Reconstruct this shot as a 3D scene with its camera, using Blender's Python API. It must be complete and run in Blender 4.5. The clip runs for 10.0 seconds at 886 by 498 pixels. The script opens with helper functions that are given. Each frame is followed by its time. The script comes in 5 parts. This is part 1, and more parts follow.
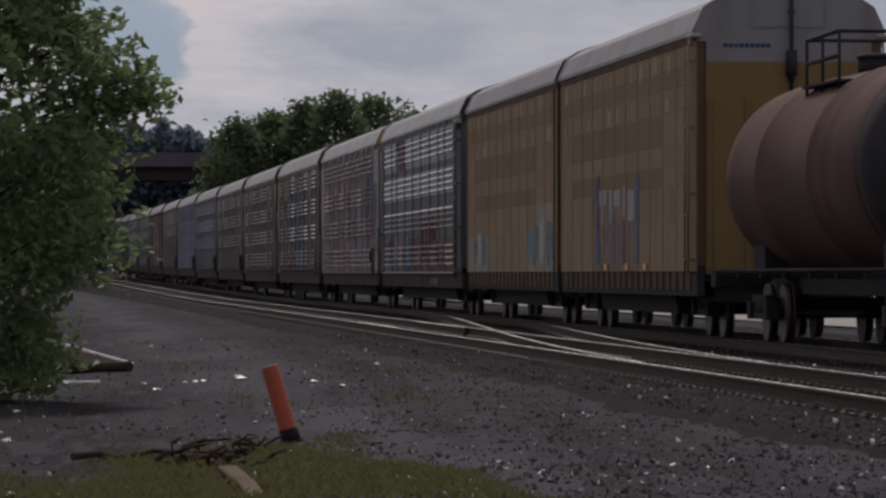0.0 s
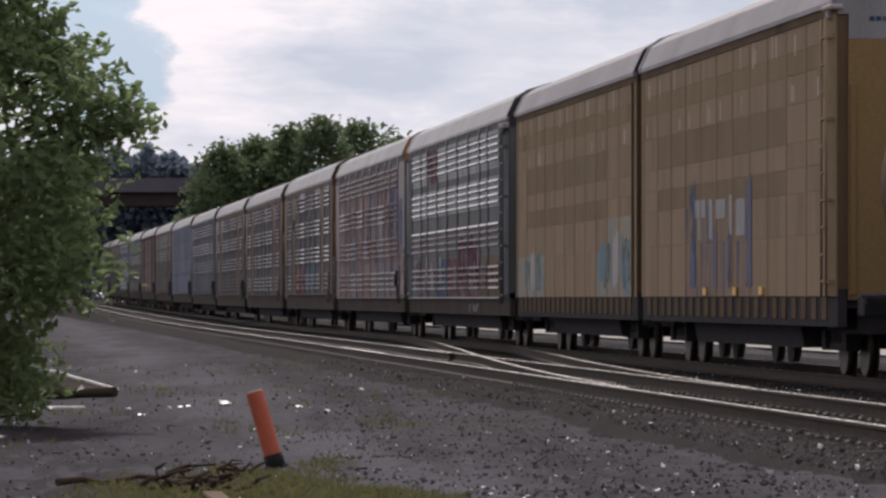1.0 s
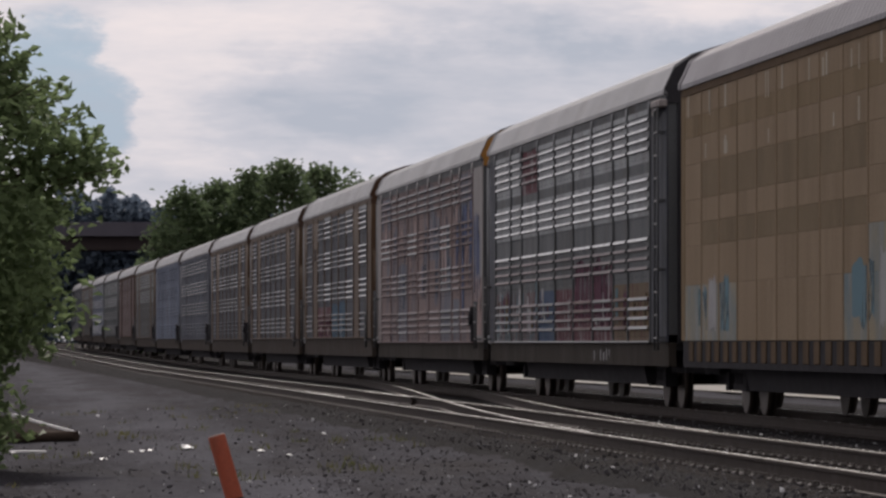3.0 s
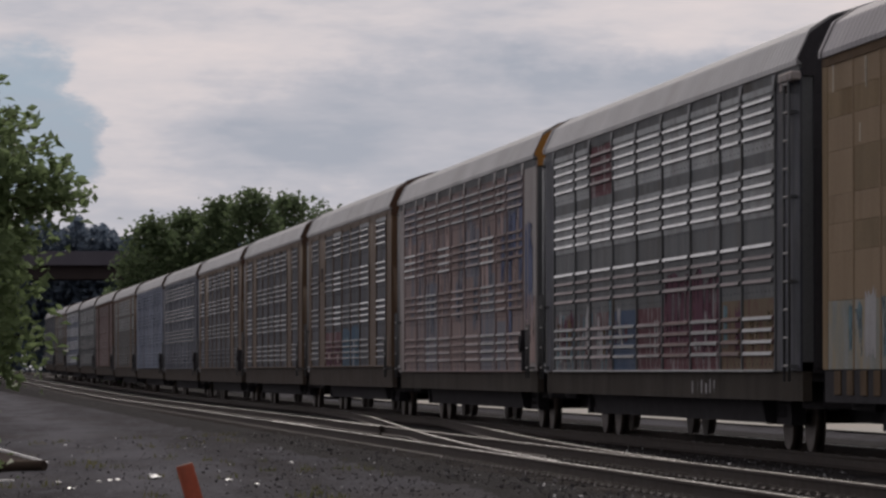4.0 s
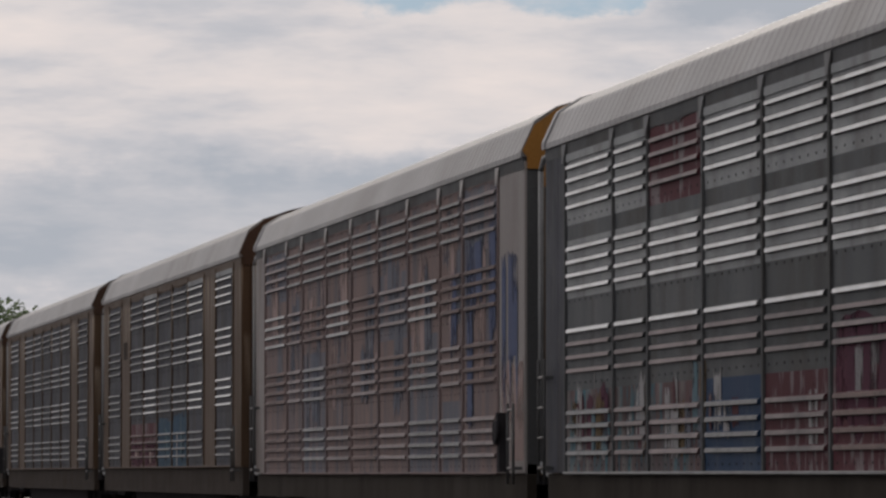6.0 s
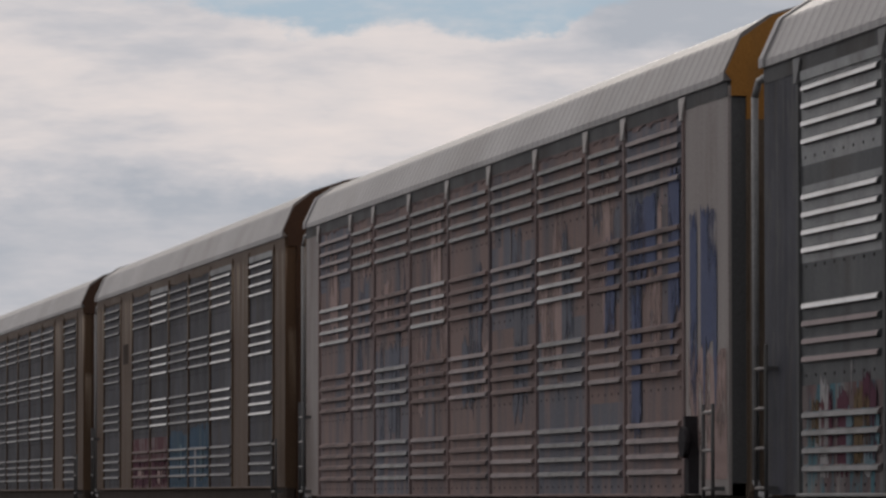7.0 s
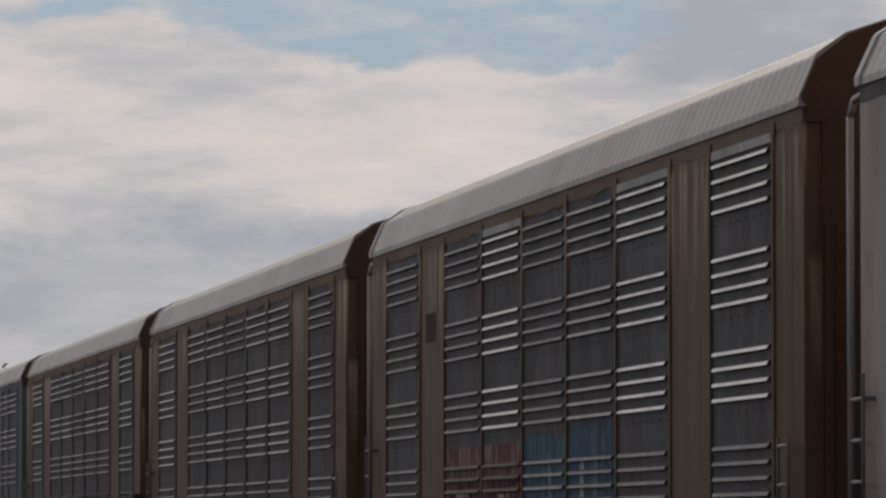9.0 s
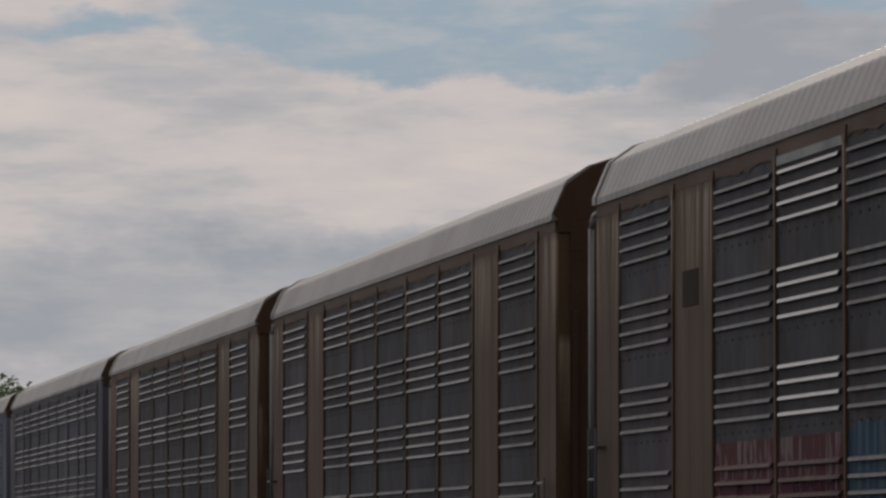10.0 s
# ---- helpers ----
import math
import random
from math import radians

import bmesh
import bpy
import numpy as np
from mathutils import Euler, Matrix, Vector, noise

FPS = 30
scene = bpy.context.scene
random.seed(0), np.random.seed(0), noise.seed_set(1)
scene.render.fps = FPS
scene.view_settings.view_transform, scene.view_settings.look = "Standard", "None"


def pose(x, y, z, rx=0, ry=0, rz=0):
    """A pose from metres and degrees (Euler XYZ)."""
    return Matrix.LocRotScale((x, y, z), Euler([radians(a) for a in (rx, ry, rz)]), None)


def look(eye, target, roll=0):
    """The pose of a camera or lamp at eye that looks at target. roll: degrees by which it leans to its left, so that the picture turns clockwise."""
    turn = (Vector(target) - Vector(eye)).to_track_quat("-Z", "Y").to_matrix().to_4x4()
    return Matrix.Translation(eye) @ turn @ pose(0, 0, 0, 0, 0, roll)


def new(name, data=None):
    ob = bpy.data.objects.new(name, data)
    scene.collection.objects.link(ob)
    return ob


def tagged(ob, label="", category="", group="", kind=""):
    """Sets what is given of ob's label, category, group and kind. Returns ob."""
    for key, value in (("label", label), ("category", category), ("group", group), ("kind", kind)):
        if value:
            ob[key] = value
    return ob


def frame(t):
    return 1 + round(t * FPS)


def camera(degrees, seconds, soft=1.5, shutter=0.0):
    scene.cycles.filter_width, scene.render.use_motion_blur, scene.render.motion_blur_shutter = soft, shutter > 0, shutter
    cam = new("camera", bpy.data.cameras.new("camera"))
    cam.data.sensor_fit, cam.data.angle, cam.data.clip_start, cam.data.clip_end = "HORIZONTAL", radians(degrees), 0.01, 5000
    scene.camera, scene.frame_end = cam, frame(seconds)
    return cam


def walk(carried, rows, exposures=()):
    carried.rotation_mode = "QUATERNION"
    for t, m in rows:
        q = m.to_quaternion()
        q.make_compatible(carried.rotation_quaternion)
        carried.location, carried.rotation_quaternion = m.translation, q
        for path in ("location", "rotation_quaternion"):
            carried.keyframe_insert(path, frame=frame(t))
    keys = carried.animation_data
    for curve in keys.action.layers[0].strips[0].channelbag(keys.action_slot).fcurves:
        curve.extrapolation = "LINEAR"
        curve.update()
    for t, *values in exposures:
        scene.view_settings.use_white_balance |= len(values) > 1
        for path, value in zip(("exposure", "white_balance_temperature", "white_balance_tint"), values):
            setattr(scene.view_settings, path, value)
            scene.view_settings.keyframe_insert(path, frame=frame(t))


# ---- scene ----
# ---------------------------------------------------------------- camera
FOCAL = 9108.7                       # picture widths: 1568 units across
EYE = Vector((0.0, 0.0, 1.075))      # rail head is z = 0
cam = camera(2 * math.degrees(math.atan(784 / FOCAL)), 10.0, soft=2.6)


def aim(ax, ay):
    """The hand-held camera turned so that the level north axis falls at (ax, ay) of the picture."""
    return look(EYE, EYE + Vector((784 - ax, FOCAL, ay - 441)))


walk(cam, [
    (0.0, aim(396.6, 483.8)), (0.1, aim(387.0, 501.0)), (0.2, aim(384.0, 512.5)), (0.3, aim(380.0, 519.0)), (0.5, aim(373.6, 519.8)), (0.8, aim(372.0, 522.0)), (1.0, aim(369.6, 528.8)), (1.5, aim(358.6, 550.5)),
    (2.0, aim(340.6, 572.8)), (2.5, aim(328.6, 585.5)), (2.7, aim(321.5, 594.5)), (3.8, aim(252.0, 643.5)), (4.0, aim(245.6, 658.8)), (4.5, aim(130.6, 724.8)),
    (5.0, aim(-24.4, 777.8)), (5.2, aim(-98.4, 792.8)), (6.3, aim(-351.4, 853.2)), (6.5, aim(-388.6, 858.2)),
    (7.0, aim(-436.2, 883.2)), (7.5, aim(-408.8, 901.2)), (8.0, aim(-380.5, 920.2)), (8.5, aim(-367.1, 935.2)),
    (9.0, aim(-350.7, 946.2)), (9.5, aim(-343.3, 967.2)), (10.0, aim(-306.9, 978.2)),
], exposures=[(0.0, -0.45, 6320, 15), (0.35, -0.42, 6320, 15), (0.7, 0.32, 6380, 15), (0.9, 0.38, 6380, 15), (1.3, 0.52, 6350, 14), (2.2, 0.55, 6350, 14), (2.7, 0.2, 6400, 14), (3.8, -0.1, 6450, 14), (4.5, -0.43, 6500, 12),
              (5.2, -0.32, 6550, 11), (6.3, -0.06, 6600, 11), (7.0, -0.1, 6620, 11), (7.5, -0.35, 6650, 11), (8.0, -0.4, 6680, 11), (8.5, -0.34, 6700, 11), (9.0, -0.28, 6700, 11), (9.5, -0.42, 6700, 11), (10.0, -0.46, 6700, 11)])

# ---------------------------------------------------------------- sky and sun
SUN_ELEVATION, SUN_AZIMUTH = radians(42), radians(1)      # azimuth from north towards east


def make_world():
    w = bpy.data.worlds.new("sky")
    scene.world = w
    w.use_nodes = True
    nt = w.node_tree
    nt.nodes.clear()
    N, Lk = nt.nodes.new, nt.links.new
    sky = N("ShaderNodeTexSky")
    sky.sky_type, sky.sun_disc = "NISHITA", False
    sky.sun_elevation, sky.sun_rotation = SUN_ELEVATION, SUN_AZIMUTH
    sky.dust_density = 2.5
    dim = N("ShaderNodeVectorMath")
    dim.operation = "SCALE"
    dim.inputs["Scale"].default_value = 0.085
    Lk(sky.outputs[0], dim.inputs[0])
    co = N("ShaderNodeTexCoord")

    def noise_at(scale, detail, stretch, seed):
        mp = N("ShaderNodeMapping")
        mp.inputs["Scale"].default_value = (1, 1, stretch)
        mp.inputs["Location"].default_value = (seed, seed * 0.7, seed * 0.3)
        Lk(co.outputs["Generated"], mp.inputs[0])
        n = N("ShaderNodeTexNoise")
        n.inputs["Scale"].default_value, n.inputs["Detail"].default_value = scale, detail
        n.inputs["Roughness"].default_value = 0.6
        Lk(mp.outputs[0], n.inputs["Vector"])
        return n

    def ramp(src, stops):
        r = N("ShaderNodeValToRGB")
        while len(r.color_ramp.elements) < len(stops):
            r.color_ramp.elements.new(0.5)
        for e, (p, c) in zip(r.color_ramp.elements, stops):
            e.position, e.color = p, (*c, 1)
        Lk(src, r.inputs[0])
        return r.outputs[0]

    def math_node(op, a, b):
        m = N("ShaderNodeMath")
        m.operation = op
        for k, v in ((0, a), (1, b)):
            if isinstance(v, (int, float)):
                m.inputs[k].default_value = v
            else:
                Lk(v, m.inputs[k])
        return m.outputs[0]

    # wind-warped direction, in which the openings and thick parts of the cloud deck lie
    warp = noise_at(34, 12, 2.0, 3.1)
    wv = N("ShaderNodeVectorMath")
    wv.operation = "MULTIPLY_ADD"
    wv.inputs[1].default_value = (0.034, 0.0, 0.024)
    Lk(warp.outputs["Color"], wv.inputs[0])
    Lk(co.outputs["Generated"], wv.inputs[2])

    def cloud_spot(x, z, rx, rz, near=0.72, far=1.05):
        s = N("ShaderNodeVectorMath")
        s.operation = "SUBTRACT"
        s.inputs[1].default_value = (x + 0.017, 1.0, z + 0.012)
        Lk(wv.outputs[0], s.inputs[0])
        m = N("ShaderNodeVectorMath")
        m.operation = "MULTIPLY"
        m.inputs[1].default_value = (1 / rx, 0.9, 1 / rz)
        Lk(s.outputs[0], m.inputs[0])
        le = N("ShaderNodeVectorMath")
        le.operation = "LENGTH"
        Lk(m.outputs[0], le.inputs[0])
        mr = N("ShaderNodeMapRange")
        mr.interpolation_type = "SMOOTHSTEP"
        mr.inputs["From Min"].default_value, mr.inputs["From Max"].default_value = near, far
        mr.inputs["To Min"].default_value, mr.inputs["To Max"].default_value = 1.0, 0.0
        Lk(le.outputs["Value"], mr.inputs["Value"])
        return mr.outputs[0]

    broad = noise_at(15, 5, 4.6, 1.7)
    fine = noise_at(46, 8, 3.6, 8.3)
    mixed = math_node("ADD", math_node("MULTIPLY", broad.outputs["Fac"], 0.8), math_node("MULTIPLY", fine.outputs["Fac"], 0.2))
    grey = cloud_spot(0.052, 0.046, 0.050, 0.016, 0.5, 1.15)
    for q in ((0.030, 0.046, 0.020, 0.008), (0.182, 0.097, 0.030, 0.014), (0.105, 0.052, 0.045, 0.012)):
        grey = math_node("MAXIMUM", grey, cloud_spot(*q, 0.5, 1.15))
    grey = math_node("MAXIMUM", grey, math_node("MULTIPLY", cloud_spot(-0.022, 0.047, 0.013, 0.015, 0.66, 1.07), 1.2))
    tone = math_node("SUBTRACT", mixed, math_node("MULTIPLY", grey, 0.22))
    deck = ramp(tone, [(0.26, (0.40, 0.43, 0.48)), (0.42, (0.53, 0.53, 0.56)), (0.52, (0.66, 0.625, 0.625)), (0.68, (0.78, 0.705, 0.675))])
    clear = cloud_spot(0.117, 0.104, 0.054, 0.0145, 0.8, 1.03)
    for q in ((0.205, 0.112, 0.03, 0.010), (0.05, 0.1025, 0.022, 0.0034, 0.3, 1.2), (0.146, 0.0975, 0.026, 0.007)):
        clear = math_node("MAXIMUM", clear, cloud_spot(*q))
    clear = math_node("MAXIMUM", clear, math_node("MULTIPLY", cloud_spot(-0.023, 0.048, 0.014, 0.016, 0.75, 1.05), 0.85))
    veil = N("ShaderNodeMapRange")            # thin wisps across the openings
    veil.inputs["From Min"].default_value, veil.inputs["From Max"].default_value = 0.66, 0.46
    veil.inputs["To Min"].default_value, veil.inputs["To Max"].default_value = 0.62, 1.0
    Lk(fine.outputs["Fac"], veil.inputs["Value"])
    thin = math_node("MULTIPLY", clear, veil.outputs[0])
    blue = N("ShaderNodeMix")
    blue.data_type = "RGBA"
    Lk(thin, blue.inputs["Factor"])
    Lk(deck, blue.inputs["A"])
    skyblue = N("ShaderNodeMix")
    skyblue.data_type = "RGBA"
    skyblue.inputs["Factor"].default_value = 0.8
    Lk(dim.outputs[0], skyblue.inputs["A"])
    skyblue.inputs["B"].default_value = (0.215, 0.36, 0.51, 1)
    Lk(skyblue.outputs["Result"], blue.inputs["B"])
    # the deck glows towards the sun and is dull on the other side of the sky
    lit = N("ShaderNodeVectorMath")
    lit.operation = "DOT_PRODUCT"
    lit.inputs[1].default_value = (math.sin(SUN_AZIMUTH) * math.cos(SUN_ELEVATION), math.cos(SUN_AZIMUTH) * math.cos(SUN_ELEVATION), math.sin(SUN_ELEVATION))
    Lk(co.outputs["Generated"], lit.inputs[0])
    glow = N("ShaderNodeMapRange")
    glow.inputs["From Min"].default_value, glow.inputs["From Max"].default_value = -0.4, 0.8
    glow.inputs["To Min"].default_value, glow.inputs["To Max"].default_value = 0.64, 1.12
    Lk(lit.outputs["Value"], glow.inputs["Value"])
    bg = N("ShaderNodeBackground")
    Lk(glow.outputs[0], bg.inputs["Strength"])
    Lk(blue.outputs["Result"], bg.inputs["Color"])
    out = N("ShaderNodeOutputWorld")
    Lk(bg.outputs[0], out.inputs[0])


make_world()
sun = new("sun", bpy.data.lights.new("sun", "SUN"))
sun.data.energy, sun.data.angle, sun.data.color = 2.7, radians(6), (1.0, 0.93, 0.84)
sun_dir = Vector((math.sin(SUN_AZIMUTH) * math.cos(SUN_ELEVATION), math.cos(SUN_AZIMUTH) * math.cos(SUN_ELEVATION), math.sin(SUN_ELEVATION)))
sun.matrix_world = look(sun_dir * 100, (0, 0, 0))


# ---------------------------------------------------------------- materials
def surface(name, base, second=None, rough=0.6, metal=0.0, scale=3.0, stretch=(1, 1, 1), amount=0.6, dirt=None, dirt_scale=1.0,
            bump=0.15, bump_scale=40.0, third=None, world_space=False, depth=0.02, per_piece=0.0, spec=0.03, high=None, soft_third=False, worn=None, patch=None, lane=None):
    """A worn surface: two colours mixed by a broad noise, a third by streaks, grain in the bump."""
    m = bpy.data.materials.new(name)
    m.use_nodes = True
    nt = m.node_tree
    N, Lk = nt.nodes.new, nt.links.new
    b = nt.nodes["Principled BSDF"]
    b.inputs["Metallic"].default_value = metal
    b.inputs["Specular IOR Level"].default_value = spec
    co = N("ShaderNodeTexCoord")
    info = N("ShaderNodeObjectInfo")
    vec = N("ShaderNodeNewGeometry").outputs["Position"] if world_space else co.outputs["Object"]
    if not world_space:
        sh = N("ShaderNodeVectorMath")
        sh.operation = "MULTIPLY_ADD"
        sh.inputs[1].default_value = (1, 1, 1)
        rnd = N("ShaderNodeMath")
        rnd.operation = "MULTIPLY"
        rnd.inputs[1].default_value = 57.0
        Lk(info.outputs["Random"], rnd.inputs[0])
        Lk(vec, sh.inputs[0])
        Lk(rnd.outputs[0], sh.inputs[2])
        vec = sh.outputs[0]

    def nz(sc, st, detail=6):
        mp = N("ShaderNodeMapping")
        mp.inputs["Scale"].default_value = st
        Lk(vec, mp.inputs[0])
        n = N("ShaderNodeTexNoise")
        n.inputs["Scale"].default_value, n.inputs["Detail"].default_value = sc, detail
        n.inputs["Roughness"].default_value = 0.6
        Lk(mp.outputs[0], n.inputs["Vector"])
        return n.outputs["Fac"]

    def spread(src, lo, hi, top=1.0):
        r = N("ShaderNodeMapRange")
        r.inputs["From Min"].default_value, r.inputs["From Max"].default_value = lo, hi
        r.inputs["To Max"].default_value = top
        Lk(src, r.inputs["Value"])
        return r.outputs[0]

    def mix(fac, a, c):
        x = N("ShaderNodeMix")
        x.data_type = "RGBA"
        Lk(fac, x.inputs["Factor"])
        for key, v in (("A", a), ("B", c)):
            if isinstance(v, tuple):
                x.inputs[key].default_value = (*v, 1)
            else:
                Lk(v, x.inputs[key])
        return x.outputs["Result"]

    second = second or tuple(v * 0.7 for v in base)
    n1 = nz(scale, stretch)
    col = mix(spread(n1, 0.5 - 0.22, 0.5 + 0.22, amount), base, second)
    if third:
        col = mix(spread(nz(scale * 2.3, (stretch[0] * 1.3, stretch[1] * 1.3, stretch[2] * 0.6)), 0.47 if soft_third else 0.52, 0.66 if soft_third else 0.6, 0.9), col, third)
    if patch:                               # broad stains: colour, scale, stretch
        col = mix(spread(nz(patch[1], patch[2], 4), 0.46, 0.62, 0.85), col, patch[0])
    if dirt:
        col = mix(spread(nz(dirt_scale, (1, 1, 0.25), 8), 0.5, 0.72, 0.75), col, dirt)
    if high:                                # pale runs below the upper edge, sky highlights painted in: colour, heights where they end and begin
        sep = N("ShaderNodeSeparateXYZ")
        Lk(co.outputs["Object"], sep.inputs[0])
        gleam = N("ShaderNodeMath")
        gleam.operation = "MULTIPLY"
        Lk(spread(sep.outputs["Z"], high[1], high[2]), gleam.inputs[0])
        Lk(spread(nz(2.6, (1.6, 1.6, 0.1), 3), 0.45, 0.62, 0.9), gleam.inputs[1])
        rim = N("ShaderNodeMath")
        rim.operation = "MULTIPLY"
        Lk(gleam.outputs[0], rim.inputs[0])
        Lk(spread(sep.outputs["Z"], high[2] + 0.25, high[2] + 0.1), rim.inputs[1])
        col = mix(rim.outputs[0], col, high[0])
    if lane:                                # a paler wheel-worn lane along x = a + b y: colour, a, b, half width
        where = N("ShaderNodeVectorMath")
        where.operation = "DOT_PRODUCT"
        where.inputs[1].default_value = (1, -lane[2], 0)
        Lk(vec, where.inputs[0])
        off = N("ShaderNodeMath")
        off.operation = "SUBTRACT"
        off.inputs[1].default_value = lane[1]
        Lk(where.outputs["Value"], off.inputs[0])
        apart = N("ShaderNodeMath")
        apart.operation = "ABSOLUTE"
        Lk(off.outputs[0], apart.inputs[0])
        both = N("ShaderNodeMath")
        both.operation = "MULTIPLY"
        Lk(spread(apart.outputs[0], lane[3], lane[3] * 0.25), both.inputs[0])
        Lk(spread(nz(0.9, (1, 0.12, 1), 5), 0.34, 0.6, 0.9), both.inputs[1])
        col = mix(both.outputs[0], col, lane[0])
    grain = nz(bump_scale, (1, 1, 1), 4)
    g2 = N("ShaderNodeMix")
    g2.data_type, g2.blend_type = "RGBA", "MULTIPLY"
    g2.inputs["Factor"].default_value = 0.35
    gr = N("ShaderNodeMapRange")
    gr.inputs["From Min"].default_value, gr.inputs["From Max"].default_value = 0.3, 0.7
    gr.inputs["To Min"].default_value, gr.inputs["To Max"].default_value = 0.6, 1.35
    Lk(grain, gr.inputs["Value"])
    Lk(col, g2.inputs["A"])
    Lk(gr.outputs[0], g2.inputs["B"])
    col = g2.outputs["Result"]
    if per_piece:
        h = N("ShaderNodeHueSaturation")
        Lk(spread(info.outputs["Random"], 0, 1), h.inputs["Value"])
        r = h.inputs["Value"].links[0].from_node
        r.inputs["To Min"].default_value, r.inputs["To Max"].default_value = 1 - per_piece, 1 + per_piece
        Lk(col, h.inputs["Color"])
        col = h.outputs[0]
    Lk(col, b.inputs["Base Color"])
    rr = N("ShaderNodeMapRange")
    rr.inputs["To Min"].default_value, rr.inputs["To Max"].default_value = max(0.05, rough - 0.12), min(1, rough + 0.15)
    Lk(n1, rr.inputs["Value"])
    Lk(rr.outputs[0], b.inputs["Roughness"])
    if worn:                                # thin paint with holes where it has flaked off
        Lk(spread(nz(2.4, (1, 1, 0.35), 5), *worn), b.inputs["Alpha"])
    bp = N("ShaderNodeBump")
    bp.inputs["Strength"].default_value = bump
    bp.inputs["Distance"].default_value = depth
    Lk(grain, bp.inputs["Height"])
    Lk(bp.outputs[0], b.inputs["Normal"])
    return m


def island_leaf(name, a, c, rough=0.55):
    """Foliage: colour varied leaf by leaf, a little light comes through."""
    m = bpy.data.materials.new(name)
    m.use_nodes = True
    nt = m.node_tree
    N, Lk = nt.nodes.new, nt.links.new
    b = nt.nodes["Principled BSDF"]
    g = N("ShaderNodeNewGeometry")
    x = N("ShaderNodeMix")
    x.data_type = "RGBA"
    x.inputs["A"].default_value, x.inputs["B"].default_value = (*a, 1), (*c, 1)
    Lk(g.outputs["Random Per Island"], x.inputs["Factor"])
    Lk(x.outputs["Result"], b.inputs["Base Color"])
    b.inputs["Roughness"].default_value = rough
    b.inputs["Specular IOR Level"].default_value = 0.12
    tr = N("ShaderNodeBsdfTranslucent")
    Lk(x.outputs["Result"], tr.inputs["Color"])
    ms = N("ShaderNodeMixShader")
    ms.inputs[0].default_value = 0.5
    Lk(b.outputs[0], ms.inputs[1])
    Lk(tr.outputs[0], ms.inputs[2])
    Lk(ms.outputs[0], nt.nodes["Material Output"].inputs[0])
    return m


def island_stone(name):
    """Broken stone: every chip of its own grey or brown."""
    m = bpy.data.materials.new(name)
    m.use_nodes = True
    nt = m.node_tree
    N, Lk = nt.nodes.new, nt.links.new
    b = nt.nodes["Principled BSDF"]
    g = N("ShaderNodeNewGeometry")
    r = N("ShaderNodeValToRGB")
    for k, (p, c) in enumerate(((0.0, (0.056, 0.051, 0.054)), (0.5, (0.07, 0.066, 0.071)), (0.95, (0.092, 0.089, 0.098)), (1.0, (0.26, 0.255, 0.26)))):
        e = r.color_ramp.elements[k] if k < 1 else r.color_ramp.elements.new(p)
        e.position, e.color = p, (*c, 1)
    Lk(g.outputs["Random Per Island"], r.inputs[0])
    Lk(r.outputs[0], b.inputs["Base Color"])
    b.inputs["Roughness"].default_value = 0.85
    b.inputs["Specular IOR Level"].default_value = 0.2
    return m


